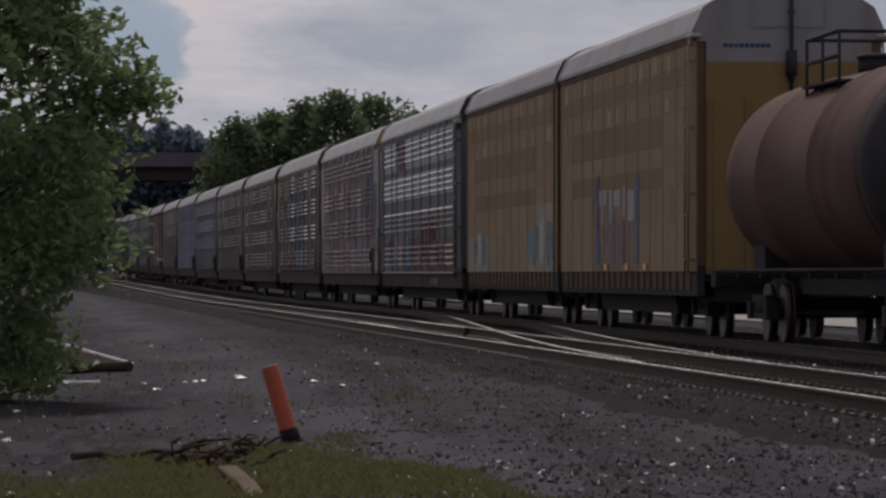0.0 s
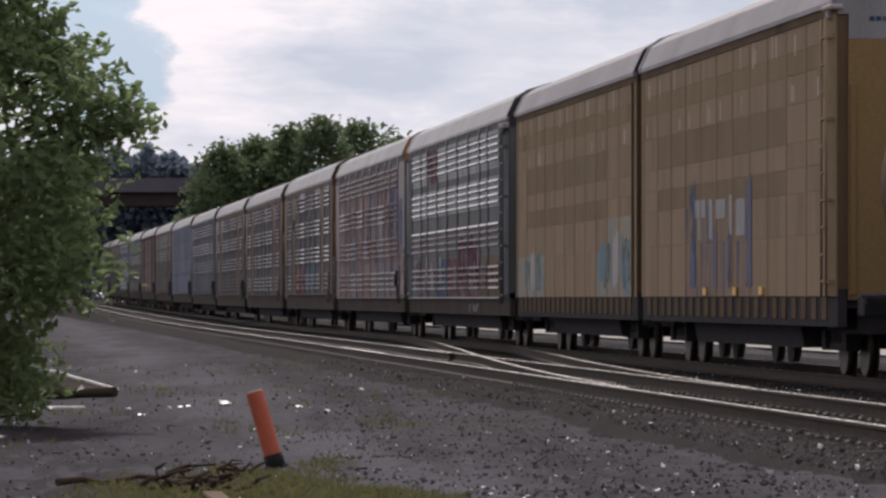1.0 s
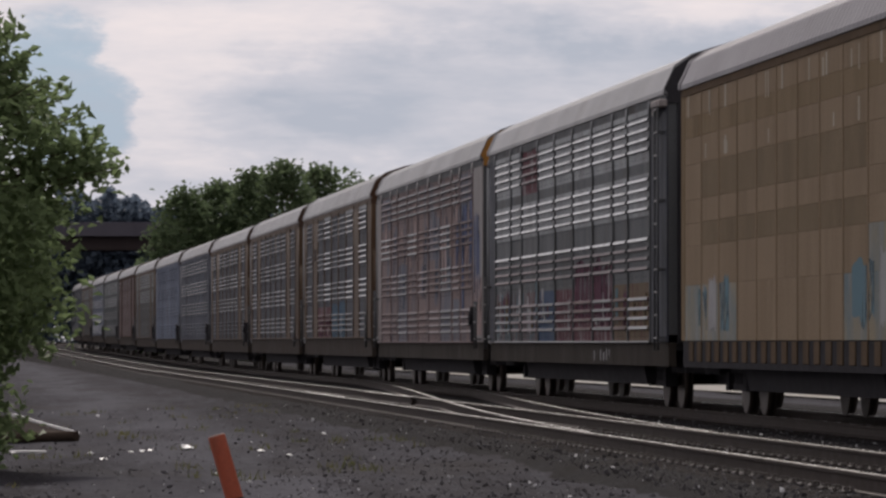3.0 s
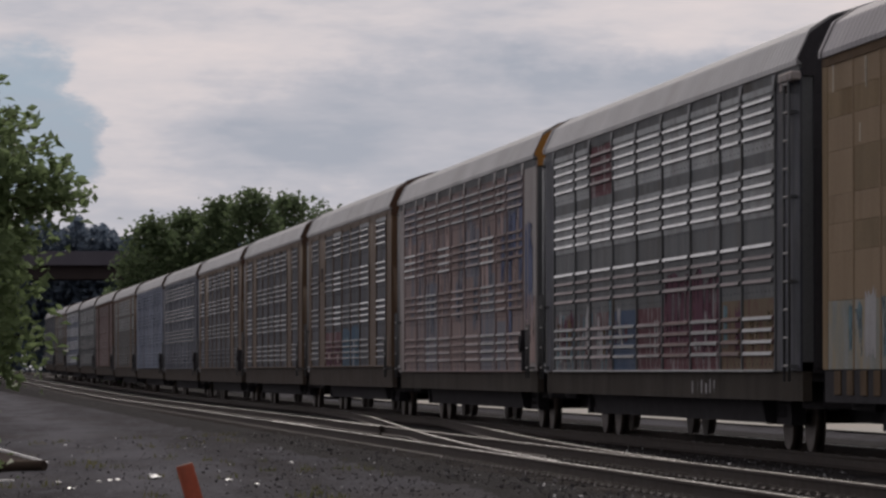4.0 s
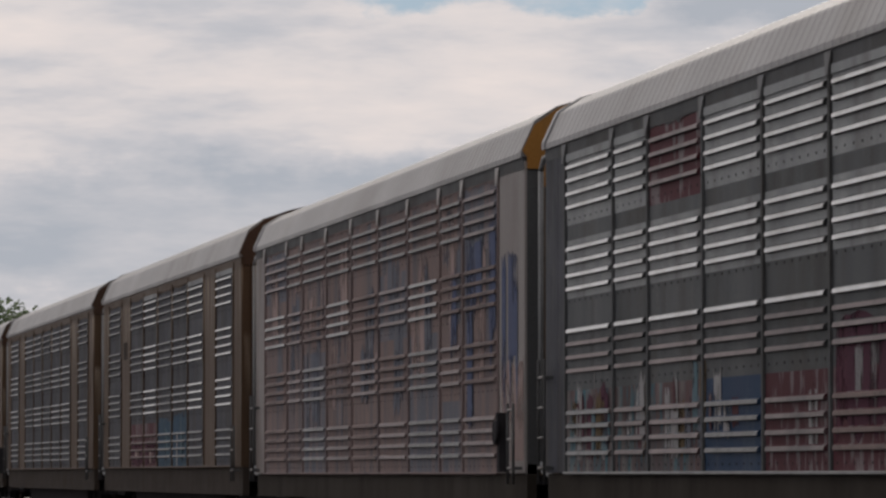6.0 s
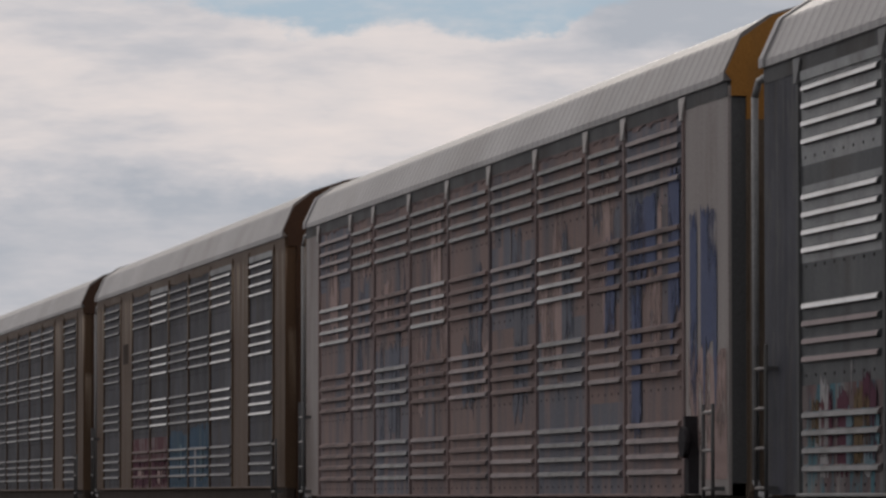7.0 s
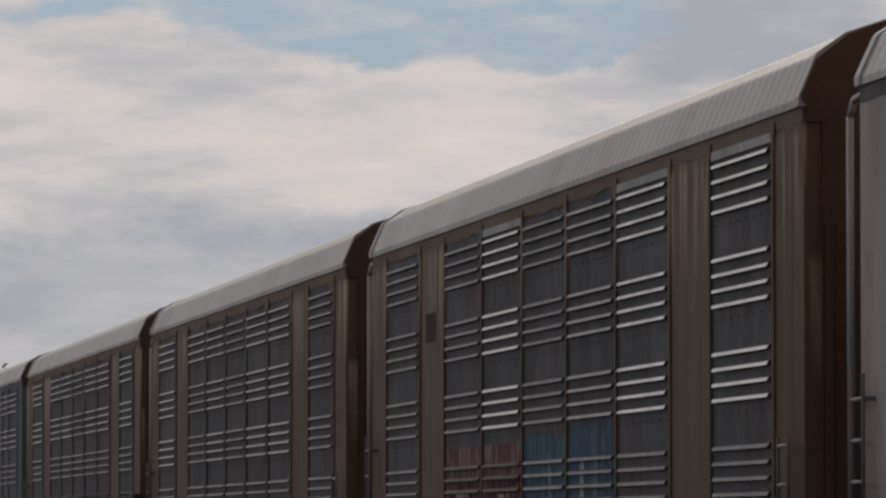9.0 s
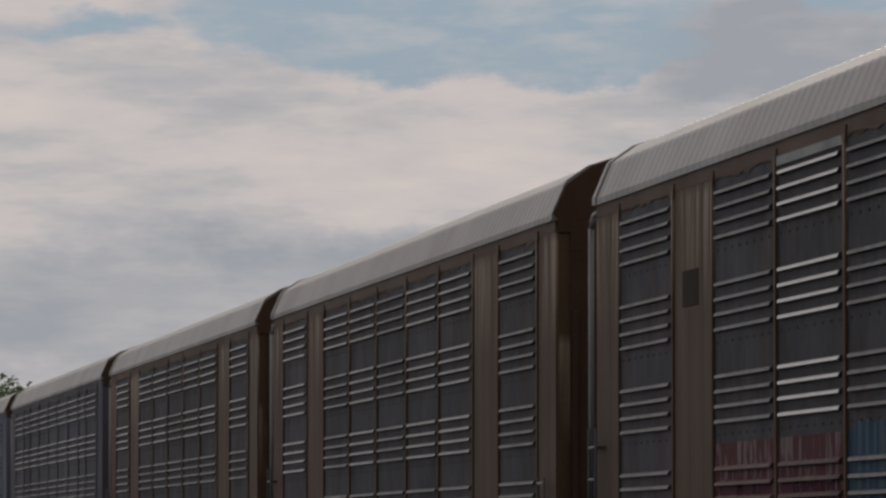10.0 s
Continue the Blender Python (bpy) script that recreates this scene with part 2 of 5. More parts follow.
DOWN = (1, 1, 0.16)     # streaks that run down a side
M = dict(
    galv=surface("galvanised_steel", (0.111, 0.12, 0.126), (0.0726, 0.0807, 0.087), 0.5, 0.25, 2.0, DOWN, dirt=(0.0558, 0.0475, 0.0391), per_piece=0.15),
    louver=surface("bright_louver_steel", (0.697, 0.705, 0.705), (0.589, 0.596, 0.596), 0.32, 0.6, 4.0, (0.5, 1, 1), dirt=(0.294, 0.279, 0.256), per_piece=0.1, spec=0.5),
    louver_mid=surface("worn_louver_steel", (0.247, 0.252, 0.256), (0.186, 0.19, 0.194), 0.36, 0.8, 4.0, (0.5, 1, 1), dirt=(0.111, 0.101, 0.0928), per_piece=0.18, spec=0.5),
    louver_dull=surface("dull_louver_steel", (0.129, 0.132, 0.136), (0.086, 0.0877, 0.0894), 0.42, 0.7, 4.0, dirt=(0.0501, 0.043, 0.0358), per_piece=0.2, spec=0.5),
    louver_pink=surface("pink_louver_paint", (0.244, 0.189, 0.183), (0.166, 0.155, 0.166), 0.5, 0.1, 3.0, dirt=(0.0886, 0.0772, 0.0828), per_piece=0.25, spec=0.4),
    pinklip=surface("grimy_pink_paint", (0.217, 0.167, 0.156), (0.161, 0.133, 0.133), 0.55, 0.0, 3.0, dirt=(0.0713, 0.062, 0.0643), per_piece=0.2),
    roof=surface("galvanised_roof", (0.251, 0.251, 0.258), (0.217, 0.217, 0.223), 0.4, 0.2, 0.5, (1, 1, 1), dirt=(0.176, 0.167, 0.158), dirt_scale=0.5, spec=0.5),
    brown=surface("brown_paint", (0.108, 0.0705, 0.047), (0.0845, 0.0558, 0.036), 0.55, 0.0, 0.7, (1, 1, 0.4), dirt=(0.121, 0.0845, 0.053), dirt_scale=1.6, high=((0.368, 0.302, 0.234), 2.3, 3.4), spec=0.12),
    dullroof=surface("dull_galvanised_roof", (0.215, 0.205, 0.22), (0.18, 0.172, 0.185), 0.5, 0.1, 0.5, (1, 1, 1), dirt=(0.14, 0.13, 0.13), dirt_scale=0.5, spec=0.4),
    baregalv=surface("bare_galvanised_sheet", (0.39, 0.413, 0.421), (0.264, 0.282, 0.293), 0.5, 0.2, 1.3, (1, 1, 0.5), amount=0.9, dirt=(0.176, 0.172, 0.166), dirt_scale=1.5),
    cappale=surface("pale_bracket_paint", (0.58, 0.57, 0.56), (0.46, 0.44, 0.43), 0.6, 0.0, 2.0, dirt=(0.28, 0.25, 0.24)),
    capgrey=surface("grey_bracket_paint", (0.30, 0.31, 0.32), (0.22, 0.225, 0.23), 0.6, 0.1, 2.0, dirt=(0.12, 0.11, 0.10)),
    rung_steel=surface("worn_rung_steel", (0.34, 0.33, 0.33), (0.24, 0.23, 0.22), 0.45, 0.3, 4.0, dirt=(0.12, 0.10, 0.09), spec=0.4),
    silltan=surface("grimy_tan_sill", (0.06, 0.0518, 0.0442), (0.0394, 0.0336, 0.0288), 0.7, 0.0, 0.9, (1, 1, 0.5), dirt=(0.024, 0.0202, 0.0178), dirt_scale=1.2),
    skirt=surface("grimy_skirt_paint", (0.135, 0.0945, 0.0612), (0.09, 0.063, 0.0414), 0.75, 0.0, 1.6, dirt=(0.045, 0.036, 0.027)),
    rust=surface("rusty_steel", (0.092, 0.056, 0.04), (0.064, 0.044, 0.036), 0.75, 0.1, 3.0, dirt=(0.081, 0.063, 0.045)),
    greypost=surface("grey_post_paint", (0.133, 0.138, 0.143), (0.0867, 0.0918, 0.0969), 0.6, 0.1, 2.0, DOWN, dirt=(0.0612, 0.051, 0.0408)),
    palepost=surface("pale_weathered_paint", (0.395, 0.381, 0.374), (0.296, 0.261, 0.254), 0.6, 0.0, 1.2, DOWN, dirt=(0.17, 0.128, 0.116), dirt_scale=0.8),
    pink=surface("faded_pink_paint", (0.299, 0.228, 0.214), (0.225, 0.185, 0.182), 0.75, 0.0, 0.7, (1, 1, 0.25), third=(0.136, 0.152, 0.184), soft_third=True, dirt=(0.177, 0.169, 0.177), dirt_scale=1.6, per_piece=0.1),
    pinkpost=surface("pink_post_paint", (0.261, 0.201, 0.194), (0.183, 0.157, 0.163), 0.65, 0.0, 1.6, DOWN, dirt=(0.0875, 0.0808, 0.0942), high=((0.282, 0.276, 0.276), 2.9, 3.75)),
    bluegrey=surface("blue_grey_paint", (0.12, 0.13, 0.158), (0.0842, 0.0909, 0.113), 0.55, 0.1, 1.5, DOWN, dirt=(0.0702, 0.0632, 0.0562), per_piece=0.12),
    palegrey=surface("pale_blue_grey_paint", (0.22, 0.25, 0.32), (0.16, 0.18, 0.23), 0.65, 0.0, 1.5, DOWN, dirt=(0.11, 0.10, 0.10), per_piece=0.12),
    darkgalv=surface("dark_weathered_steel", (0.0671, 0.0712, 0.0921), (0.0422, 0.046, 0.0551), 0.6, 0.15, 1.6, (1, 1, 0.6), amount=0.9, dirt=(0.0516, 0.0422, 0.0329), dirt_scale=1.4, third=(0.0797, 0.082, 0.0894), per_piece=0.15, spec=0.12),
    yellow=surface("weathered_yellow_paint", (0.31, 0.235, 0.16), (0.23, 0.173, 0.119), 0.7, 0.0, 1.8, DOWN, dirt=(0.18, 0.135, 0.0855), dirt_scale=0.5, per_piece=0.03),
    yellowband=surface("painted_out_yellow", (0.23, 0.177, 0.114), (0.189, 0.144, 0.0945), 0.7, 0.0, 1.2, dirt=(0.162, 0.122, 0.0792), per_piece=0.02),
    yellowrib=surface("yellow_rib_paint", (0.261, 0.196, 0.122), (0.198, 0.149, 0.0936), 0.7, 0.0, 2.4, DOWN, dirt=(0.169, 0.118, 0.0675)),
    enddoor=surface("end_door_yellow", (0.24, 0.165, 0.08), (0.18, 0.125, 0.064), 0.7, 0.0, 1.0, DOWN, dirt=(0.15, 0.10, 0.055)),
    white=surface("dirty_white_paint", (0.275, 0.282, 0.302), (0.221, 0.227, 0.248), 0.55, 0.0, 1.0, DOWN, dirt=(0.172, 0.166, 0.16)),
    black=surface("black_underframe", (0.05, 0.048, 0.053), (0.034, 0.032, 0.035), 0.8, 0.1, 5.0),
    sill=surface("rusty_sill_paint", (0.066, 0.055, 0.048), (0.046, 0.038, 0.034), 0.7, 0.0, 1.8, dirt=(0.06, 0.045, 0.034), dirt_scale=2.0),
    tank=surface("dusty_tank_paint", (0.112, 0.0694, 0.0612), (0.0782, 0.0544, 0.049), 0.75, 0.0, 0.9, (0.5, 1, 1), dirt=(0.15, 0.105, 0.0918), dirt_scale=0.8),
    wheel=surface("wheel_steel", (0.06, 0.045, 0.038), (0.10, 0.08, 0.07), 0.55, 0.6, 6.0, spec=0.5),
    rail=surface("rail_steel", (0.05, 0.038, 0.033), (0.036, 0.027, 0.023), 0.75, 0.1, 5.0, spec=0.2),
    railtop=surface("polished_rail_head", (0.36, 0.348, 0.336), (0.288, 0.276, 0.264), 0.25, 0.9, 2.0, bump=0.02, spec=0.5),
    tie=surface("creosoted_wood", (0.036, 0.031, 0.029), (0.024, 0.021, 0.02), 0.85, 0.0, 6.0, (0.2, 1, 1), per_piece=0.3),
    ballast=surface("ballast", (0.0174, 0.0162, 0.0174), (0.0112, 0.01, 0.0106), 0.9, 0.0, 2.0, bump=1.0, bump_scale=12, depth=0.07, world_space=True, dirt=(0.0106, 0.0078, 0.00606), dirt_scale=0.5),
    orange=surface("orange_plastic_pipe", (0.403, 0.0828, 0.036), (0.302, 0.0612, 0.0288), 0.55, 0.0, 6.0, bump=0.05, dirt=(0.18, 0.0648, 0.036), dirt_scale=4, spec=0.5),
    pipe_black=surface("black_collar", (0.018, 0.018, 0.019), None, 0.6),
    wood=surface("weathered_wood", (0.132, 0.099, 0.072), (0.072, 0.051, 0.039), 0.85, 0.0, 5.0, (0.2, 1, 1)),
    deadwood=surface("dead_dark_wood", (0.06, 0.045, 0.035), (0.035, 0.027, 0.022), 0.9, 0.0, 8.0),
    bark=surface("bark", (0.09, 0.065, 0.05), (0.05, 0.038, 0.03), 0.9, 0.0, 8.0, (1, 1, 0.3), bump=0.6),
    litter=surface("white_litter", (0.85, 0.85, 0.84), (0.7, 0.7, 0.68), 0.35, 0.0, 9.0, spec=0.5),
    stone=island_stone("crushed_stone"),
    # bluish cast of the concrete is distance haze put into its colour
    concrete=surface("aged_hazy_concrete", (0.128, 0.12, 0.143), (0.09, 0.084, 0.099), 0.85, 0.0, 0.25, DOWN, dirt=(0.06, 0.0555, 0.063), dirt_scale=0.3),
    girder=surface("girder_paint", (0.06, 0.048, 0.048), (0.04, 0.032, 0.032), 0.7, 0.0, 0.4, DOWN),
    graf_red=surface("maroon_spray_paint", (0.10, 0.03, 0.04), (0.135, 0.07, 0.078), 0.55, 0.0, 1.6, (1, 1, 0.6), third=(0.24, 0.21, 0.22), per_piece=0.1),
    graf_blue=surface("blue_spray_paint", (0.03, 0.058, 0.12), (0.045, 0.085, 0.145), 0.5, 0.0, 2.0, DOWN, dirt=(0.15, 0.17, 0.2)),
    graf_mix=surface("mixed_spray_paint", (0.09, 0.095, 0.10), (0.17, 0.06, 0.06), 0.55, 0.0, 1.7, (1, 1, 0.5), third=(0.05, 0.15, 0.19), dirt=(0.28, 0.28, 0.27), dirt_scale=2.6, per_piece=0.2),
    graf_teal=surface("teal_spray_paint", (0.02, 0.078, 0.145), (0.03, 0.065, 0.105), 0.5, 0.0, 2.0, DOWN, third=(0.10, 0.14, 0.16)),
    graf_purple=surface("slate_spray_paint", (0.19, 0.197, 0.225), (0.14, 0.155, 0.195), 0.65, 0.0, 1.2, (1, 1, 0.3), third=(0.30, 0.232, 0.222), soft_third=True, per_piece=0.1),
    graf_white=surface("white_spray_letters", (0.325, 0.325, 0.331), (0.237, 0.237, 0.245), 0.55, 0.0, 3.0),
    graf_yblue=surface("pale_blue_paint_on_yellow", (0.38, 0.29, 0.17), (0.13, 0.21, 0.26), 0.6, 0.0, 0.9, (1, 1, 0.7), amount=1.0, third=(0.27, 0.28, 0.27)),
    graf_yplum=surface("plum_paint_on_yellow", (0.19, 0.14, 0.125), (0.30, 0.22, 0.13), 0.6, 0.0, 0.8, (1, 1, 0.4), amount=0.9, third=(0.085, 0.10, 0.16)),
    endtan=surface("grimy_tan_steel", (0.17, 0.135, 0.105), (0.11, 0.088, 0.07), 0.7, 0.0, 1.6, dirt=(0.25, 0.225, 0.20), dirt_scale=1.5),
    hood_orange=surface("orange_end_paint", (0.42, 0.205, 0.055), (0.30, 0.15, 0.05), 0.7, 0.0, 1.6, dirt=(0.17, 0.11, 0.06), dirt_scale=1.6),
    spray_blue=surface("deep_blue_spray", (0.10, 0.13, 0.235), (0.16, 0.17, 0.23), 0.65, 0.0, 2.0, DOWN, worn=(0.36, 0.5)),
    graf_tan=surface("tan_spray_paint", (0.17, 0.13, 0.085), (0.12, 0.10, 0.085), 0.65, 0.0, 1.6, (1, 1, 0.5), third=(0.12, 0.05, 0.055)),
    spray_slate=surface("slate_blue_spray", (0.16, 0.178, 0.225), (0.215, 0.215, 0.235), 0.7, 0.0, 1.5, DOWN, worn=(0.42, 0.56)),
    spray_pink=surface("dusty_pink_spray", (0.44, 0.34, 0.32), (0.35, 0.275, 0.265), 0.7, 0.0, 1.5, DOWN, worn=(0.42, 0.56)),
    spray_white=surface("white_spray", (0.413, 0.413, 0.423), (0.276, 0.266, 0.276), 0.6, 0.0, 3.0, (1, 1, 0.5), worn=(0.4, 0.5)),
    highlight_pale=surface("pale_highlight_paint", (0.46, 0.42, 0.35), (0.38, 0.32, 0.23), 0.65, 0.0, 3.0, (1, 1, 0.5)),
    spray_teal=surface("pale_teal_spray", (0.12, 0.22, 0.265), (0.18, 0.22, 0.25), 0.6, 0.0, 2.0, DOWN, worn=(0.4, 0.52)),
    spray_plum=surface("plum_spray", (0.12, 0.045, 0.065), (0.09, 0.05, 0.08), 0.65, 0.0, 1.5, DOWN, worn=(0.36, 0.5)),
    spray_ochre=surface("ochre_spray", (0.18, 0.13, 0.075), (0.13, 0.10, 0.07), 0.65, 0.0, 1.5, DOWN, worn=(0.38, 0.5)),
    reflector=surface("yellow_reflector", (0.75, 0.42, 0.04), None, 0.3, spec=0.5),
    leaf=island_leaf("bush_leaf", (0.155, 0.21, 0.10), (0.205, 0.27, 0.13)),
    leaf_mid=island_leaf("broadleaf_crown", (0.088, 0.125, 0.066), (0.138, 0.182, 0.094)),
    # far leaves bluer and paler: distance haze put into the colour
    leaf_far=island_leaf("haze_tinted_leaf", (0.105, 0.138, 0.185), (0.14, 0.178, 0.225)),
    grass=island_leaf("grass_blade", (0.07, 0.082, 0.03), (0.125, 0.115, 0.054)),
)


# ---------------------------------------------------------------- mesh helpers
def box(bm, x0, x1, y0, y1, z0, z1, mi=0):
    vs = [bm.verts.new(p) for p in ((x0, y0, z0), (x1, y0, z0), (x1, y1, z0), (x0, y1, z0), (x0, y0, z1), (x1, y0, z1), (x1, y1, z1), (x0, y1, z1))]
    for q in ((3, 2, 1, 0), (4, 5, 6, 7), (0, 1, 5, 4), (1, 2, 6, 5), (2, 3, 7, 6), (3, 0, 4, 7)):
        bm.faces.new([vs[k] for k in q]).material_index = mi


def prism(bm, profile, x0, x1, mi=0, caps=True):
    """Sweep a closed profile of (y, z), counter-clockwise seen from +x, from x0 to x1."""
    a = [bm.verts.new((x0, y, z)) for y, z in profile]
    b = [bm.verts.new((x1, y, z)) for y, z in profile]
    n = len(profile)
    for k in range(n):
        bm.faces.new((a[k], a[(k + 1) % n], b[(k + 1) % n], b[k])[::-1]).material_index = mi
    if caps:
        bm.faces.new(b).material_index = mi
        bm.faces.new(a[::-1]).material_index = mi


def tube(bm, p, q, r0, r1, sides=8, mi=0, caps=True):
    p, q = Vector(p), Vector(q)
    d = (q - p).normalized()
    u = d.orthogonal().normalized()
    v = d.cross(u)
    rings = []
    for c, r in ((p, r0), (q, r1)):
        rings.append([bm.verts.new(c + (u * math.cos(2 * math.pi * k / sides) + v * math.sin(2 * math.pi * k / sides)) * r) for k in range(sides)])
    for k in range(sides):
        f = bm.faces.new((rings[0][k], rings[0][(k + 1) % sides], rings[1][(k + 1) % sides], rings[1][k]))
        f.material_index, f.smooth = mi, True
    if caps:
        bm.faces.new(rings[0][::-1]).material_index = mi
        bm.faces.new(rings[1]).material_index = mi


def lathe(bm, rings, sides=24, mi=0, smooth=True):
    """Rings of (x, radius, z of centre) round a lengthwise axis, closed at both ends."""
    rs = [[bm.verts.new((x, r * math.cos(2 * math.pi * k / sides), zc + r * math.sin(2 * math.pi * k / sides))) for k in range(sides)] for x, r, zc in rings]
    for a, b in zip(rs, rs[1:]):
        for k in range(sides):
            f = bm.faces.new((a[k], a[(k + 1) % sides], b[(k + 1) % sides], b[k]))
            f.material_index, f.smooth = mi, smooth
    bm.faces.new(rs[0]).material_index = mi
    bm.faces.new(rs[-1][::-1]).material_index = mi


def mesh_of(name, bm, *mats, bevel=0.0):
    if bevel:
        bmesh.ops.bevel(bm, geom=bm.edges[:], offset=bevel, segments=1, affect="EDGES", clamp_overlap=True)
    bmesh.ops.recalc_face_normals(bm, faces=bm.faces[:])
    me = bpy.data.meshes.new(name)
    bm.to_mesh(me)
    bm.free()
    for m in mats:
        me.materials.append(m)
    return me


def raw_mesh(name, verts, faces, *mats, smooth=False):
    me = bpy.data.meshes.new(name)
    me.from_pydata(verts, [], faces)
    for m in mats:
        me.materials.append(m)
    if smooth:
        me.shade_smooth()
    me.update()
    return me


def piece(name, me, parent, at=(0, 0, 0), label="", rz=0.0):
    ob = new(name, me)
    ob.parent = parent
    ob.location = at
    ob.rotation_euler = (0, 0, rz)
    if label:
        tagged(ob, label)
    return ob


def part(name, bm, material, parent, label="", at=(0, 0, 0), bevel=0.0):
    return piece(name, mesh_of(name, bm, material, bevel=bevel), parent, at, label)


def thing(name, label, category, group="", at=(0, 0, 0)):
    ob = new(name)
    ob.location = at
    ob.empty_display_size = 0.2
    return tagged(ob, label, category, group)


# ---------------------------------------------------------------- the line of the railway
S_MIN, S_MAX, S_STEP = -640.0, 200.0, 1.0


def lay_line():
    """Points and headings of the main track by distance; s grows along the train's way, s = 0 is 84 m from the camera."""
    turn = lambda s: 3.1015 + 0.0000358 * s + 0.5 * 0.000000119 * s * s
    table = {0: (9.1509, 84.2468)}
    for sign in (1, -1):
        x, y = table[0]
        k = 0
        while S_MIN <= (k + sign) * S_STEP <= S_MAX:
            h = turn((k + sign * 0.5) * S_STEP)
            x, y = x + sign * S_STEP * math.sin(h), y + sign * S_STEP * math.cos(h)
            k += sign
            table[k] = (x, y)
    return table, turn


LINE, turn_at = lay_line()


def rise(s):
    """The line climbs gently in the distance."""
    d = max(0.0, -s - 110.0)
    return 0.0033 * d * d / (d + 80.0)


def on_line(s, side=0.0):
    """The point s metres along the main track and side metres towards the camera's side of it."""
    k = math.floor(s / S_STEP)
    f = s / S_STEP - k
    a, b = LINE[k], LINE[k + 1]
    h = turn_at(s)
    return Vector((a[0] + (b[0] - a[0]) * f + math.cos(h) * side, a[1] + (b[1] - a[1]) * f - math.sin(h) * side, rise(s)))


def train_pose(s):
    h = turn_at(s)
    p = on_line(s)
    return pose(p.x, p.y, p.z, 0, 0, math.degrees(math.atan2(math.cos(h), math.sin(h))))


def travelled(t):
    return 15.6782 * t - 0.5 * 0.0484 * t * t


def smooth(a, b, v):
    v = min(1, max(0, (v - a) / (b - a)))
    return v * v * (3 - 2 * v)


NEAR = 4.3      # the siding's distance from the main track


# ---------------------------------------------------------------- ground
def ground_height(x, y):
    s = 84.2 - y
    d = 9.15 + 0.04 * s
    to_track = (d - NEAR - 1.6) - x            # metres on the camera's side of the siding's ballast
    z = -0.27 - 0.05 * smooth(0, 5, to_track)
    near = smooth(-40, 10, y) * smooth(200, 120, y) * smooth(-30, -12, x) * smooth(40, 20, x)
    z += near * (0.05 * noise.noise((x * 0.35, y * 0.22, 2.0)) + 0.035 * noise.noise((x * 1.7, y * 1.1, 5.0)) + 0.02 * noise.noise((x * 3.9, y * 2.4, 7.0)))
    return z


def make_ground():
    xs = np.concatenate([[-3000, -900, -300, -120, -60, -30, -15], np.arange(-8, 9.01, 0.25), [11, 14, 18, 25, 40, 80, 200, 600, 3000]])
    ys = np.concatenate([[-800, -200, -60, -20, 0, 10, 20, 26], np.arange(29, 80, 0.4), np.arange(80, 140, 1.5), [150, 165, 185, 215, 260, 320, 400, 520, 700, 1000, 1700, 4200]])
    verts = [(x, y, ground_height(x, y)) for y in ys for x in xs]
    n = len(xs)
    faces = [(j * n + i, j * n + i + 1, (j + 1) * n + i + 1, (j + 1) * n + i) for j in range(len(ys) - 1) for i in range(n - 1)]
    m = surface("gravel_ground", (0.027, 0.0255, 0.031), (0.0185, 0.017, 0.02), 0.92, 0.0, 1.5, (1, 0.14, 1), dirt=(0.026, 0.022, 0.021), dirt_scale=0.14,
                third=(0.046, 0.0455, 0.054), patch=((0.047, 0.046, 0.055), 0.42, (1, 0.09, 1)), lane=((0.066, 0.065, 0.076), 2.9, -0.0385, 1.7), bump=1.0, bump_scale=6, depth=0.08, world_space=True, amount=0.9)
    tagged(new("ground", raw_mesh("ground", verts, faces, m, smooth=True)), "grey gravel and bare dirt yard with weeds", "ground", kind="structure")


def strip(name, s0, s1, sides_z, material, step=4.0):
    """A band along the railway; sides_z: (distance to the camera's side, height) from one edge to the other."""
    verts, faces = [], []
    ss = np.arange(s0, s1 + step, step)
    n = len(sides_z)
    for s in ss:
        for side, z in sides_z:
            p = on_line(float(s), side)
            verts.append((p.x, p.y, z + (p.z if z > -0.4 else 0)))
    for j in range(len(ss) - 1):
        for i in range(n - 1):
            faces.append((j * n + i, j * n + i + 1, (j + 1) * n + i + 1, (j + 1) * n + i))
    return new(name, raw_mesh(name, verts, faces, material))


def make_beds():
    tagged(strip("ballast_bed", -600, 150, [(6.9, -0.42), (6.1, -0.173), (2.2, -0.19), (1.6, -0.173), (-1.6, -0.173), (-2.4, -0.1), (-3.4, -0.1), (-4.2, -0.45)], M["ballast"]),
           "dark crushed-stone ballast under the tracks", "ballast", kind="structure")
    pale = surface("pale_gravel", (0.31, 0.30, 0.28), (0.24, 0.235, 0.22), 0.9, 0.0, 0.3, world_space=True, dirt=(0.3, 0.25, 0.2), dirt_scale=0.2)
    tagged(strip("gravel_lot", -190, 120, [(-7.6, -0.22), (-75, -0.22)], pale), "pale dusty gravel lot beyond the railway", "gravel lot", kind="structure")


RAIL = [(-0.07, -0.172), (0.07, -0.172), (0.07, -0.158), (0.012, -0.14), (0.012, -0.045), (0.036, -0.035), (0.036, -0.006), (0.02, 0), (-0.02, 0), (-0.036, -0.006), (-0.036, -0.035), (-0.012, -0.045), (-0.012, -0.14), (-0.07, -0.158)]


